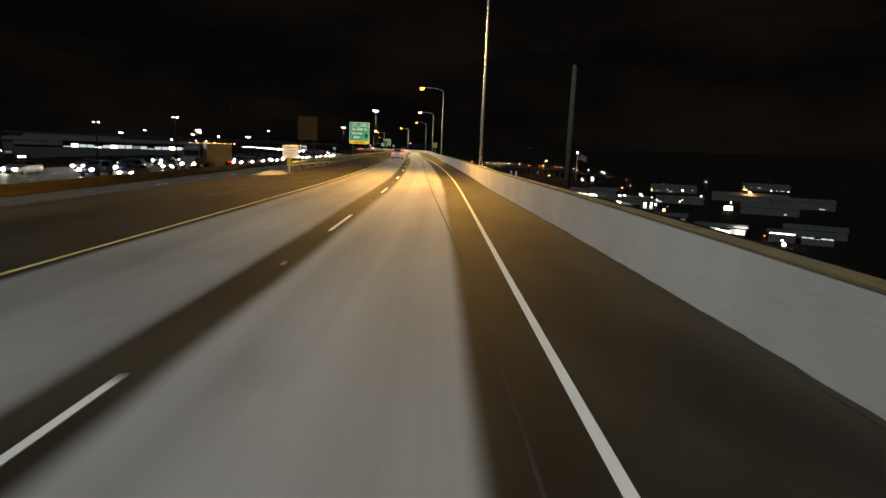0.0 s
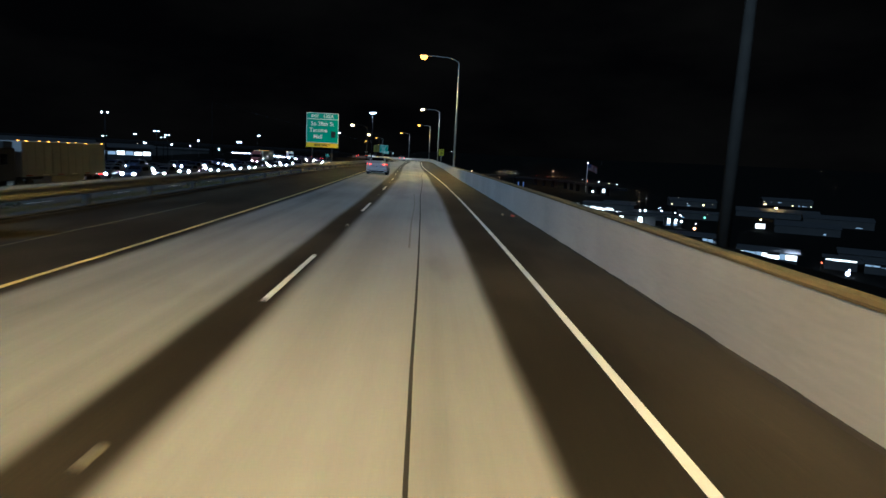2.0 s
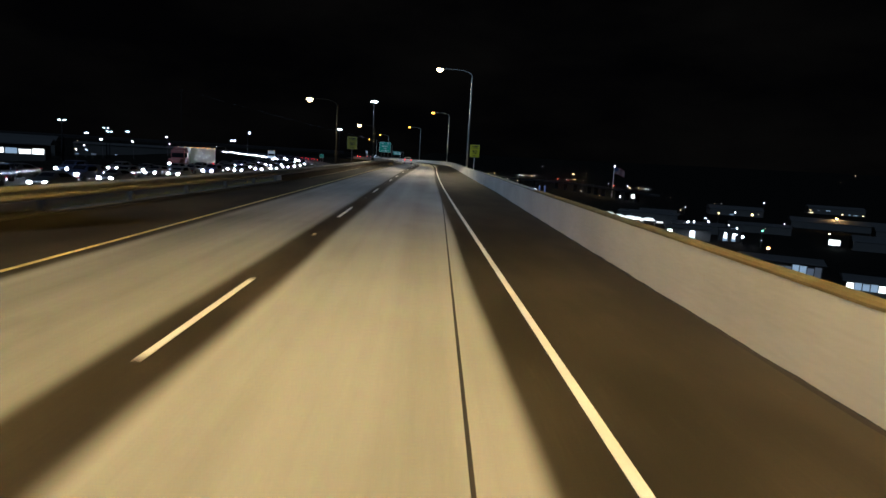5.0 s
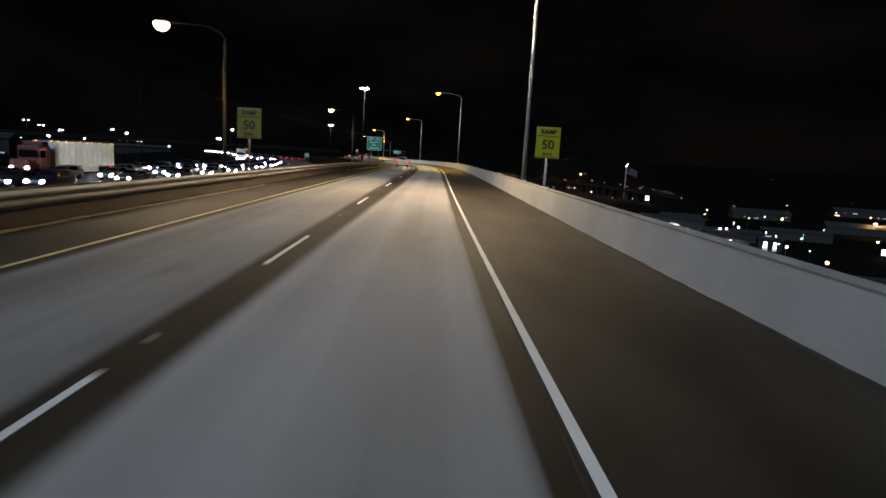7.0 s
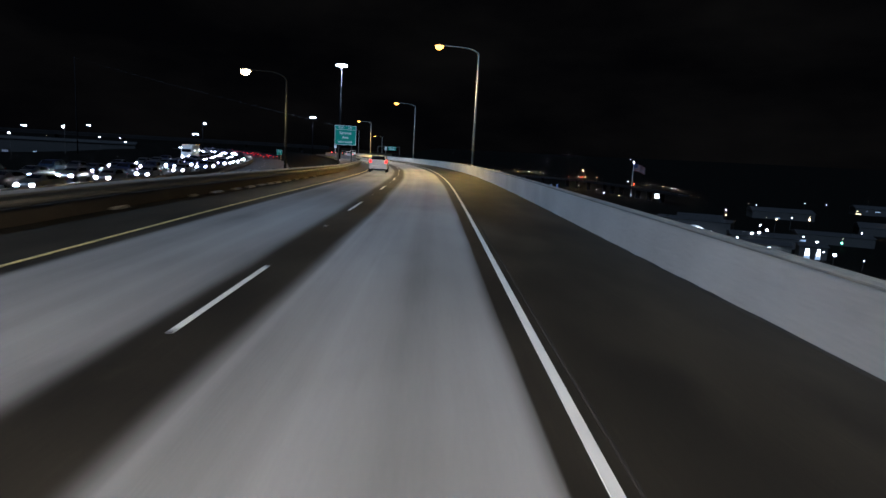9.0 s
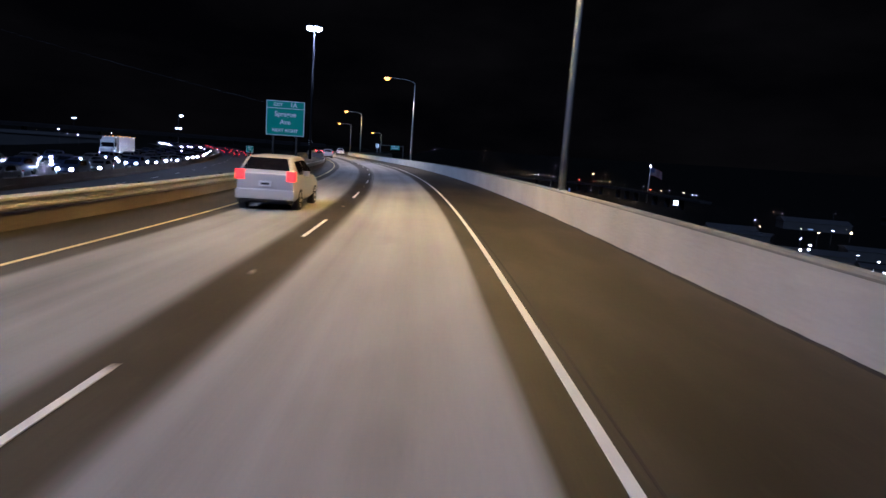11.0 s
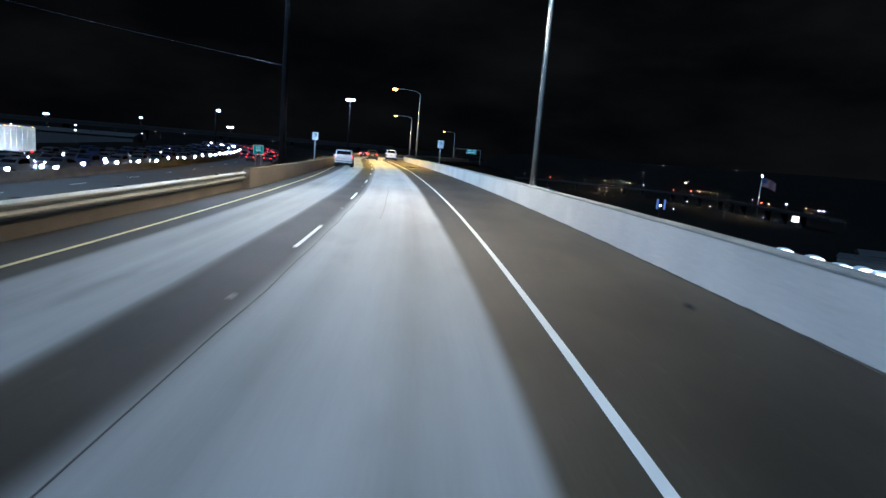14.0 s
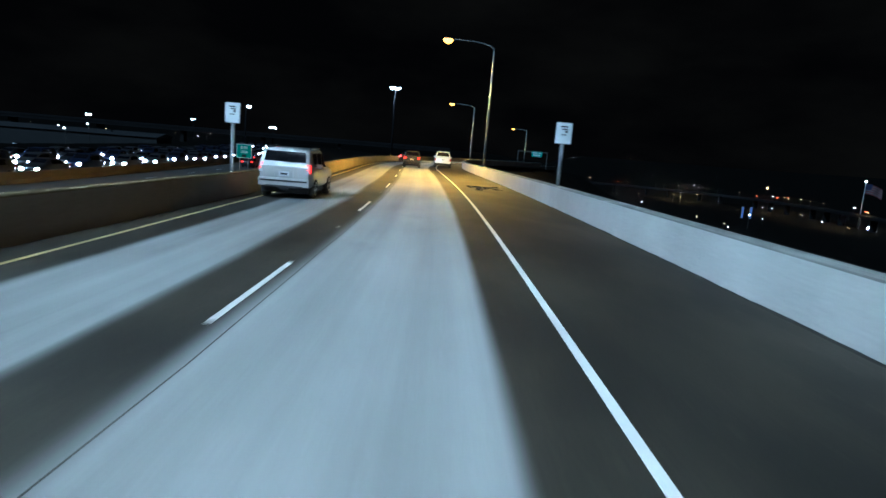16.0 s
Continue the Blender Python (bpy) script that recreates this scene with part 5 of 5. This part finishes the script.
P_FADED = material("faded_red_skin", (0.15, 0.035, 0.03), 0.6, vary=0.2, size=2.0)
P_GREY_TRAILER = material("grey_trailer_skin", (0.34, 0.335, 0.325), 0.5, vary=0.2, size=2.5)
P_TRAILER = material("white_trailer_skin", (0.64, 0.64, 0.62), 0.45, vary=0.15, size=2.5)


def on_motorway(s, lat, back):
    p = motorway(s, lat)
    return pose(p.x, p.y, p.z, 0, 0, beside(s, lat)[2] + (180 if back else 0))


lorry(on_motorway(372, -46.2, True), "white semi truck with a plain white box trailer", P_TRAILER)
lorry(on_motorway(108, -34.9, True), "grey box trailer truck with a dark cab beside the motorway wall", P_GREY_TRAILER, P_GREY)
lorry(on_motorway(234, -46.2, True), "white trailer truck with a dull red cab", P_TRAILER, P_FADED)


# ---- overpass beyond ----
# Overpass and viaduct: the darkness of night is put into the concrete's colour.
M_DARK_STONE = material("night_dark_concrete", (0.013, 0.012, 0.012), 0.9, vary=0.3, size=4, fine=6, spec=0.1)


def overpass():
    t = thing("overpass", "dark concrete overpass across the motorway", "bridge")
    a, b = Vector((-420, 520, 3.0)), Vector((-95, 660, 3.6))
    d = (b - a)
    yaw = math.degrees(math.atan2(d.y, d.x))
    t.matrix_world = pose(a.x, a.y, 0, 0, 0, yaw)
    n = d.length
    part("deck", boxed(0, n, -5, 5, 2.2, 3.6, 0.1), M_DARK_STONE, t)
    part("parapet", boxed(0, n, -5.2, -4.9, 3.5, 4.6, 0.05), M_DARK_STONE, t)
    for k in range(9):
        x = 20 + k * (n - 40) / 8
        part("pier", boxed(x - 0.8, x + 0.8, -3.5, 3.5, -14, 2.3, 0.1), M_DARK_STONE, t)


overpass()


# ---- the town in the valley ----
M_WINDOW_LIT = glow("lit_window", (0.92, 0.97, 1.0), 2.6)
M_WINDOW_BRIGHT = glow("glaring_lit_window", (0.80, 0.90, 1.0), 6.0)
M_WINDOW_WARM = glow("warm_lit_window", (1.0, 0.75, 0.40), 4.0)
M_WINDOW_DIM = glow("dim_lit_window", (0.50, 0.72, 1.0), 0.55)
M_WALL_GLOW = glow("glowing_wall_bay", (0.62, 0.74, 1.0), 0.07)
M_WINDOW_FAINT = glow("faint_lit_window", (0.55, 0.70, 1.0), 0.14)
# Walls and roofs coloured near black, so they look unlit.
M_WALL = material("night_dark_plaster", (0.016, 0.015, 0.014), 0.85, vary=0.25, size=5, fine=8)
M_ROOF = material("night_dark_roof_sheet", (0.02, 0.02, 0.021), 0.7, vary=0.25, size=4, fine=6)


def gable(w, d, h, rise_, eave=0.5):
    """A low pitched roof whose ridge runs along the building."""
    bm = bmesh.new()
    rings = []
    for x in (-w / 2 - eave, w / 2 + eave):
        rings.append([bm.verts.new(q) for q in ((x, -d / 2 - eave, h - 0.05), (x, -d / 2 - eave, h + 0.25), (x, 0, h + 0.25 + rise_), (x, d / 2 + eave, h + 0.25), (x, d / 2 + eave, h - 0.05))])
    for i in range(5):
        bm.faces.new((rings[0][i], rings[0][(i + 1) % 5], rings[1][(i + 1) % 5], rings[1][i]))
    bm.faces.new(rings[0])
    bm.faces.new(rings[1])
    return bm


def building(x, y, w, d, h, yaw, lit, label, warm=False, rows=1):
    """A low hall with a pitched roof, door canopies and a few runs of lit panes between mullions."""
    g = min(terrain(x, y), terrain(x + w / 2, y - d / 2), terrain(x - w / 2, y - d / 2)) - 0.5
    t = thing("building", label, "building", "low buildings in the valley", m=pose(x, y, g, 0, 0, yaw))
    rnd = random.Random(int(abs(x) * 7 + y))
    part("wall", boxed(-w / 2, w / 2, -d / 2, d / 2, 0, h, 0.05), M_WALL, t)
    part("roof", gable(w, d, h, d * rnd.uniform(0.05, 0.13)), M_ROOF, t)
    for k in range(rnd.randrange(1, 4)):
        a = rnd.uniform(-w * 0.4, w * 0.4)
        part("roof_unit", boxed(a - 0.9, a + 0.9, -d * 0.3, -d * 0.3 + 1.6, h + 0.2, h + 1.5, 0.05), M_ROOF, t)
    for r in range(rows):
        z0 = 1.3 + r * 3.3
        a = -w / 2 + 1.0
        while a < w / 2 - 2.0 and z0 + 1.6 < h + 0.4:
            n = rnd.randrange(2, 6)
            tall = rnd.uniform(0.5, 1.3)
            glowing = rnd.choice((M_WINDOW_WARM, M_WINDOW_DIM, M_WINDOW_FAINT) if warm else (M_WINDOW_LIT, M_WINDOW_DIM, M_WINDOW_DIM, M_WINDOW_FAINT))
            if rnd.random() < lit:
                for k in range(n):
                    if a + k * 0.95 + 0.8 < w / 2:
                        part("window", boxed(a + k * 0.95, a + k * 0.95 + 0.8, -d / 2 - 0.06, -d / 2 + 0.1, z0, z0 + tall), glowing, t)
                part("canopy", boxed(a - 0.3, min(a + n * 0.95 + 0.3, w / 2), -d / 2 - 1.0, -d / 2, z0 + tall + 0.25, z0 + tall + 0.4), M_WALL, t)
            a += n * 0.95 + rnd.uniform(1.5, 9.0)
    return t


for x, y, w, d, h, yaw, lit, warm, rows in (
    (186, 640, 30, 18, 6, -18, 0.3, 0, 1), (215, 330, 30, 16, 5, -30, 0.2, 0, 1), (330, 618, 70, 24, 6, -25, 0.2, 1, 1),
    (176, 530, 34, 20, 6, -18, 0.15, 0, 1), (232, 556, 40, 20, 6, -20, 0.25, 1, 1), (268, 470, 40, 22, 6, -28, 0.2, 1, 1),
    (480, 860, 60, 25, 8, -20, 0.4, 1, 2), (300, 740, 50, 25, 7, -15, 0.3, 1, 1), (340, 545, 50, 24, 7, -28, 0.2, 0, 1)):
    building(x, y, w, d, h, yaw, lit, "low pitched-roof commercial building with runs of lit windows" if lit > 0.25 else "dark low commercial building with few lit windows", warm, rows)


def shopfront(x, y, w, d, h, yaw, panes, sill=1.0, head=3.6, label="long low shop hall with a cold white glazed front"):
    """A long low hall with a glazed front in bays under a deep eave; panes: the lights that its bays take in turn."""
    g = terrain(x, y) - 0.3
    t = thing("shop_building", label, "building", m=pose(x, y, g, 0, 0, yaw))
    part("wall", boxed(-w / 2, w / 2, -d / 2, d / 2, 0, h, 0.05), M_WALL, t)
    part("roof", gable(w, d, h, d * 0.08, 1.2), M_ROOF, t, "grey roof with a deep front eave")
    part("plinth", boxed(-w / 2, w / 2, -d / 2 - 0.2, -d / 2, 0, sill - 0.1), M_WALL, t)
    n = max(3, int(w / 2.4))
    r = random.Random(int(w * 10 + h))
    for k in range(n):
        x0, x1 = -w / 2 + (k + 0.06) * w / n, -w / 2 + (k + 0.94) * w / n
        kind = panes[r.randrange(len(panes))]
        top = head - r.choice((0.0, 0.0, 0.2, 0.9))
        part("window", boxed(x0, x1, -d / 2 - 0.08, -d / 2 + 0.1, sill, top), kind, t)
        part("pillar", boxed(x1, x1 + 0.12 * w / n, -d / 2 - 0.22, -d / 2 + 0.1, 0, h), M_WALL, t)
    return t


WHITE_PANES = (M_WINDOW_LIT, M_WINDOW_LIT, M_WINDOW_BRIGHT, M_WINDOW_DIM)
GREY_BAYS = (M_WINDOW_FAINT, M_WINDOW_FAINT, M_WINDOW_DIM, M_WALL_GLOW, M_WALL_GLOW)
shopfront(159, 323, 24, 16, 5.6, -29, WHITE_PANES, 2.6, 5.2)
# A wall lit by lamps, imitated with bays that glow by themselves.
shopfront(136, 351, 28, 16, 8.0, -24, GREY_BAYS, 2.0, 7.4, "grey two-storey hall whose lit wall is faintly glowing bays")
shopfront(184, 308, 12, 9, 5.5, -32, (M_WINDOW_LIT, M_WINDOW_BRIGHT), 4.3, 4.9, "small service building with a thin bright light strip")
shopfront(197, 299, 14, 9, 5.0, -34, (M_WINDOW_LIT, M_WINDOW_DIM), 3.6, 4.3, "small service building with a thin bright light strip")
shopfront(-113, 238, 44, 14, 5.5, 28, WHITE_PANES + (M_WINDOW_DIM, M_WINDOW_FAINT), 3.4, 4.6, "long shop front with a bright fascia beyond the motorway")


def lit_doorway_hall(x, y, w, d, h, yaw, doors, label):
    """A dark hall with a few tall, glaring doorways."""
    g = terrain(x, y) - 0.3
    t = thing("workshop_building", label, "building", m=pose(x, y, g, 0, 0, yaw))
    part("wall", boxed(-w / 2, w / 2, -d / 2, d / 2, 0, h, 0.05), M_WALL, t)
    part("roof", gable(w, d, h, d * 0.1, 0.6), M_ROOF, t)
    for c, wide in doors:
        frame_ = part("doorway", boxed(c - wide / 2 - 0.2, c + wide / 2 + 0.2, -d / 2 - 0.05, -d / 2 + 0.1, 0.2, h - 0.8), M_WALL, t)
        for k, glowing in enumerate((M_WINDOW_DIM, M_WINDOW_LIT, M_WINDOW_BRIGHT)):
            q = (h - 1.4) / 3
            part("door_light", boxed(c - wide / 2 + 0.25 * k, c + wide / 2 - 0.25 * k, -d / 2 - 0.12, -d / 2 - 0.05, 0.3 + q * k, 0.25 + q * (k + 1)), glowing, frame_)
    return t


lit_doorway_hall(150, 482, 26, 12, 7.0, -17, ((-10.5, 3.4), (2.5, 3.6)), "dark workshop hall with two glaring white doorways")
lit_doorway_hall(178, 486, 12, 10, 6.5, -20, ((-2.5, 2.6), (2.2, 2.2)), "small dark hall with two bright doorways")


def canopy(x, y, yaw):
    g = terrain(x, y) - 0.3
    t = thing("lit_canopy", "brightly lit white arched canopy", "canopy", "row of lit canopies", m=pose(x, y, g, 0, 0, yaw))
    bm = bmesh.new()
    tube(bm, [(math.cos(a) * 4.5, 0, 3.2 + math.sin(a) * 2.0) for a in [k * math.pi / 10 for k in range(11)]], 0.12, 6)
    part("arch", bm, M_SIGN_WHITE, t)
    bm = bmesh.new()
    top = [[bm.verts.new((math.cos(a) * 4.4, yy, 3.2 + math.sin(a) * 1.9)) for a in [k * math.pi / 10 for k in range(11)]] for yy in (0.05, 9.0)]
    for i in range(10):
        bm.faces.new((top[0][i], top[0][i + 1], top[1][i + 1], top[1][i]))
    part("cover", bm, M_SIGN_WHITE, t)
    bm = bmesh.new()
    vs = [bm.verts.new((math.cos(a) * 4.2, 0.3, 3.2 + math.sin(a) * 1.8)) for a in [k * math.pi / 10 for k in range(11)]]
    bm.faces.new(vs)
    part("lit_front", bm, M_WINDOW_LIT, t)
    for xx in (-4.4, 4.4):
        part("post", boxed(xx - 0.1, xx + 0.1, 0, 0.2, 0, 3.3), M_POLE, t)


for x, y in ((131, 635), (136, 611), (138, 588), (144.5, 581), (147, 571), (155, 569)):
    canopy(x, y, -15)
building(163, 592, 46, 18, 8.0, -32, 0.1, "large pale-roofed hall behind a row of lit canopies")


def town_lamp(mat, label, size=0.34, high=7.5):
    t = thing("town_lamp", label, "street lamp", "town lamps")
    part("pole", tube(bmesh.new(), [(0, 0, 0), (0, 0, high)], [0.12, 0.08], 6), M_DARK_STEEL, t)
    bm = bmesh.new()
    bmesh.ops.create_icosphere(bm, subdivisions=2, radius=size)
    for v in bm.verts:
        v.co.z *= 0.6
    hd = part("lamp_head", bm, mat, t)
    hd.matrix_basis = pose(0, -0.7, high)
    return t


M_T_WHITE = glow("town_white_light", (0.85, 0.93, 1.0), 40.0)
M_T_YARD = glow("yard_white_light", (0.75, 0.86, 1.0), 30.0)
M_T_WARM = glow("town_warm_light", (1.0, 0.66, 0.30), 14.0)
M_T_GREEN = glow("town_green_light", (0.25, 1.0, 0.6), 6.0)
M_T_RED_LAMP = glow("orange_red_light", (1.0, 0.33, 0.14), 14.0)
M_T_RED = glow("town_red_light", (1.0, 0.12, 0.05), 8.0)
lamp_white = town_lamp(M_T_WHITE, "far pole lamp with a white light")
lamp_warm = town_lamp(M_T_WARM, "far pole lamp with an amber light")
lamp_big = town_lamp(M_T_WHITE, "bright white yard lamp on a pole", 0.6, 9)
lamp_yard = town_lamp(M_T_YARD, "bright white yard lamp beyond the motorway", 0.42, 7)
lamp_amber = town_lamp(M_T_WARM, "large glaring amber yard lamp on a pole", 1.3, 10)
lamp_green = town_lamp(M_T_GREEN, "small green signal lamp on a pole", 0.5, 6)
lamp_red = town_lamp(M_T_RED, "small red signal lamp on a pole", 0.6, 6)


def place(kind, x, y):
    o = copy_thing(kind, pose(x, y, terrain(x, y) - 0.1))
    q = 0.55 + 0.75 * rng.random() ** 2
    o.scale = (q, q, q)


for x, y in ((212, 602), (194, 522), (180, 451), (328, 761), (255, 564), (251, 635), (287, 510), (276, 985), (209, 598), (135, 913), (169, 1500), (123, 388)):
    place(lamp_white, x, y)
for x, y in ((601, 1062), (519, 900), (272, 470), (315, 719), (223, 604), (228, 540), (205, 640), (328, 1640), (262, 690)):
    place(lamp_warm, x, y)
for x, y in ((257, 1010), (246, 902), (108, 848), (190, 502), (176, 473), (162, 271), (150, 505)):
    place(lamp_big, x, y)
place(lamp_amber, 336, 630)
lamp_light((334, 626, -24.5), (1.0, 0.62, 0.25), 60000, 165, 1.0)
lamp_light((165, 312, -29.0), (0.75, 0.86, 1.0), 9000, 165, 0.8)
lamp_light((150, 566, -27.5), (0.75, 0.86, 1.0), 16000, 165, 0.8)
lamp_light((150, 470, -30.0), (0.75, 0.86, 1.0), 9000, 165, 0.8)
place(lamp_amber, 288, 1500)
place(lamp_green, 238, 562)
place(lamp_red, 300, 1420)
place(lamp_red, 170, 300)


def lamp_at(mat, label, x, y, z, size):
    """A single far lamp on its own pole, its head at a known height."""
    g = terrain(x, y) - 0.1
    t = thing("town_lamp", label, "street lamp", "town lamps", m=pose(x, y, g))
    part("pole", tube(bmesh.new(), [(0, 0, 0), (0, 0, max(z - g, 0.6))], [0.12, 0.08], 6), M_DARK_STEEL, t)
    bm = bmesh.new()
    bmesh.ops.create_icosphere(bm, subdivisions=2, radius=size)
    head = part("lamp_head", bm, mat, t)
    head.matrix_basis = pose(0, -size * 0.6, max(z - g, 0.6))


for mat, label, x, y, z, size in (
    (M_T_RED_LAMP, "orange-red lamp on a pole between the halls", 157, 400, -31.5, 0.75),
    (M_T_WHITE, "white lamp over a yard", 176, 465, -33.0, 0.6), (M_T_WHITE, "white lamp beside a dark hall", 205, 580, -34.0, 0.6),
    (M_T_WARM, "amber lamp in a side street", 274, 651, -31.0, 0.7), (M_T_GREEN, "teal signal lamp on a pole", 222, 531, -34.5, 0.6),
    (M_T_YARD, "low glaring blue-white yard lamp", 172, 286, -36.3, 0.8), (M_T_YARD, "glaring blue-white lamp at the foot of the flagpole", 249, 988, -37.0, 2.2),
    (M_T_WHITE, "white lamp over a roof", 165, 520, -30.5, 0.5), (M_T_WHITE, "white lamp over a roof", 170, 522, -30.3, 0.5),
    (M_T_WARM, "amber lamp over a yard", 250, 470, -33.5, 0.5), (M_T_WARM, "amber lamp over a yard", 262, 520, -33.0, 0.6)):
    lamp_at(mat, label, x, y, z, size)
# far hillside lights and the town ahead
for k in range(44):
    a = rng.uniform(-12, 40)
    far = 2200 - 1300 * rng.random() ** 2
    x, y = math.sin(radians(a)) * far - 20, 150 + math.cos(radians(a)) * far
    if x - plan_x(min(y, 900)) < 60:
        continue
    place(lamp_warm if rng.random() < 0.6 else lamp_white, x, y)
# the low lights of the streets below
for k in range(34):
    a = rng.uniform(-8, 38)
    far = rng.uniform(450, 950)
    x, y = math.sin(radians(a)) * far - 20, 320 + math.cos(radians(a)) * far
    if x - plan_x(min(y, 900)) < 130:
        continue
    place(lamp_warm if rng.random() < 0.55 else lamp_white, x, y)
# lights of the town beyond the motorway
for k in range(70):
    a = rng.uniform(-62, -14)
    far = rng.uniform(260, 1300)
    x, y = math.sin(radians(a)) * far - 20, 150 + math.cos(radians(a)) * far
    if x - plan_x(min(y, 900)) > -70:
        continue
    place(lamp_warm if rng.random() < 0.5 else lamp_white, x, y)
def viaduct():
    """A raised road beyond the town, in straight lengths on piers, lit by its own lamps."""
    t = thing("viaduct", "long raised concrete road beyond the town under amber lamps", "bridge")
    pts = [Vector(p) for p in ((-170, 1235, -24), (-50, 1255, -24.5), (60, 1276, -25), (130, 1245, -25), (190, 1185, -25), (225, 1080, -25), (236, 960, -25.5), (250, 840, -26.5))]
    for a, b in zip(pts, pts[1:]):
        d = b - a
        n = d.length
        m = pose(a.x, a.y, a.z, 0, 0, math.degrees(math.atan2(d.y, d.x)))
        for name, y0, y1, z0, z1 in (("deck", -6, 6, -1.6, 0), ("parapet", -6.3, -6.0, -0.6, 0.9), ("parapet", 6.0, 6.3, -0.6, 0.9)):
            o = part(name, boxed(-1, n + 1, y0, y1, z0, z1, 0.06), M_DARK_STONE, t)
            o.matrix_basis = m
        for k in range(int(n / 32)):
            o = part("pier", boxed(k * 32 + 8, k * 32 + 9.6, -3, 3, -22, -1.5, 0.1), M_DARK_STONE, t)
            o.matrix_basis = m
    for k in range(34):
        q = rng.uniform(0, len(pts) - 1.01)
        a, b = pts[int(q)], pts[int(q) + 1]
        p = a + (b - a) * (q - int(q))
        copy_thing((lamp_warm, lamp_warm, lamp_white, lamp_red)[rng.randrange(4)], pose(p.x, p.y + 5.2, p.z - 2.0 * rng.random()))
    for p in (Vector((-20, 1255, -14)), Vector((110, 1250, -14)), Vector((205, 1140, -14)), Vector((232, 990, -14))):
        lamp_light(p, (1.0, 0.66, 0.32), 60000, 165, 1.0)


viaduct()
place(lamp_white, 119, 1300)
place(lamp_big, 122, 1330)


def lit_pylon(x, y):
    t = thing("lit_pylon", "tall slim pylon glowing blue in the dark", "pylon", "blue pylons", m=pose(x, y, terrain(x, y) - 0.1))
    part("shaft", boxed(-0.9, 0.9, -0.9, 0.9, 0, 11, 0.1), M_POLE, t)
    part("lit_face", boxed(-0.7, 0.7, -0.98, -0.92, 0.5, 10.5), M_T_BLUE, t)


M_T_BLUE = glow("blue_strip_light", (0.14, 0.28, 1.0), 0.3)
lit_pylon(133, 978)
lit_pylon(141, 980)
for x, y in ((-120, 230), (-135, 260), (-150, 300), (-170, 250), (-160, 390), (-185, 420), (-140, 450)):
    place(lamp_yard, x, y)
for o in (lamp_white, lamp_warm, lamp_big, lamp_yard, lamp_amber, lamp_green, lamp_red):
    for c in list(o.children_recursive) + [o]:
        bpy.data.objects.remove(c)

for x, y, w, d, h, yaw, lit in ((-150, 270, 46, 20, 7, 30, 0.9), (-200, 350, 60, 24, 8, 30, 0.7), (-210, 520, 70, 24, 8, 25, 0.9), (-260, 460, 60, 24, 9, 25, 0.6)):
    building(x, y, w, d, h, yaw, lit, "long low shop building with a row of lit windows")


def billboard(x, y, z, w, h, yaw):
    g = terrain(x, y)
    t = thing("lit_billboard", "white lit sign board on a post", "sign", m=pose(x, y, g - 0.1, 0, 0, yaw))
    part("board", boxed(-w / 2, w / 2, -0.2, 0.2, z - g - h / 2, z - g + h / 2, 0.05), M_POLE, t)
    part("lit_face", boxed(-w / 2 + 0.1, w / 2 - 0.1, -0.26, -0.21, z - g - h / 2 + 0.1, z - g + h / 2 - 0.1), M_WINDOW_LIT, t)
    part("post", tube(bmesh.new(), [(0, 0, 0), (0, 0, z - g - h / 2)], 0.25, 10), M_POLE, t)


billboard(240.4, 480, -34.8, 6.4, 3.6, -25)
billboard(247, 905, -31.4, 9, 5.5, -15)


def flagpole(x, y, top):
    g = terrain(x, y)
    t = thing("flagpole", "very tall white flagpole with a large limp flag", "flagpole", m=pose(x, y, g - 0.1))
    h = top - g
    part("pole", tube(bmesh.new(), [(0, 0, 0), (0, 0, h)], [0.6, 0.28], 12), M_POLE, t, smooth=True)
    bm = bmesh.new()
    bmesh.ops.create_uvsphere(bm, u_segments=10, v_segments=6, radius=0.9)
    b = part("finial", bm, M_T_WHITE, t)
    b.matrix_basis = pose(0, 0, h + 0.6)
    flag = None
    for k in range(9):
        bm = bmesh.new()
        lo, hi = [], []
        for i in range(13):
            u = i / 12
            wob = 1.1 * math.sin(u * 9 + k * 0.12) * u
            drop = 4.5 * u * u
            z0 = h - 1.5 - k * 1.05 - drop
            lo.append(bm.verts.new((0.3 + u * 15, wob, z0 - 1.05)))
            hi.append(bm.verts.new((0.3 + u * 15, wob, z0)))
        for i in range(12):
            bm.faces.new((lo[i], lo[i + 1], hi[i + 1], hi[i]))
        part("stripe", bm, (M_FLAG_RED, M_FLAG_WHITE)[k % 2], t, "red stripe of the flag" if k % 2 == 0 else "white stripe of the flag")
    bm = bmesh.new()
    box(bm, 0.3, 6.0, -0.12, 0.16, h - 7.0, h - 1.6)
    part("canton", bm, M_FLAG_BLUE, t, "dark blue corner of the flag")


# Flag colours cut far down, so the cloth looks barely lit.
M_FLAG_WHITE = material("dimmed_white_cloth", (0.09, 0.09, 0.095), 0.85, vary=0.2)
M_FLAG_RED = material("dimmed_red_cloth", (0.09, 0.012, 0.015), 0.8, vary=0.15)
M_FLAG_BLUE = material("dimmed_blue_cloth", (0.010, 0.014, 0.05), 0.8, vary=0.15)
flagpole(240, 990, 6.5)
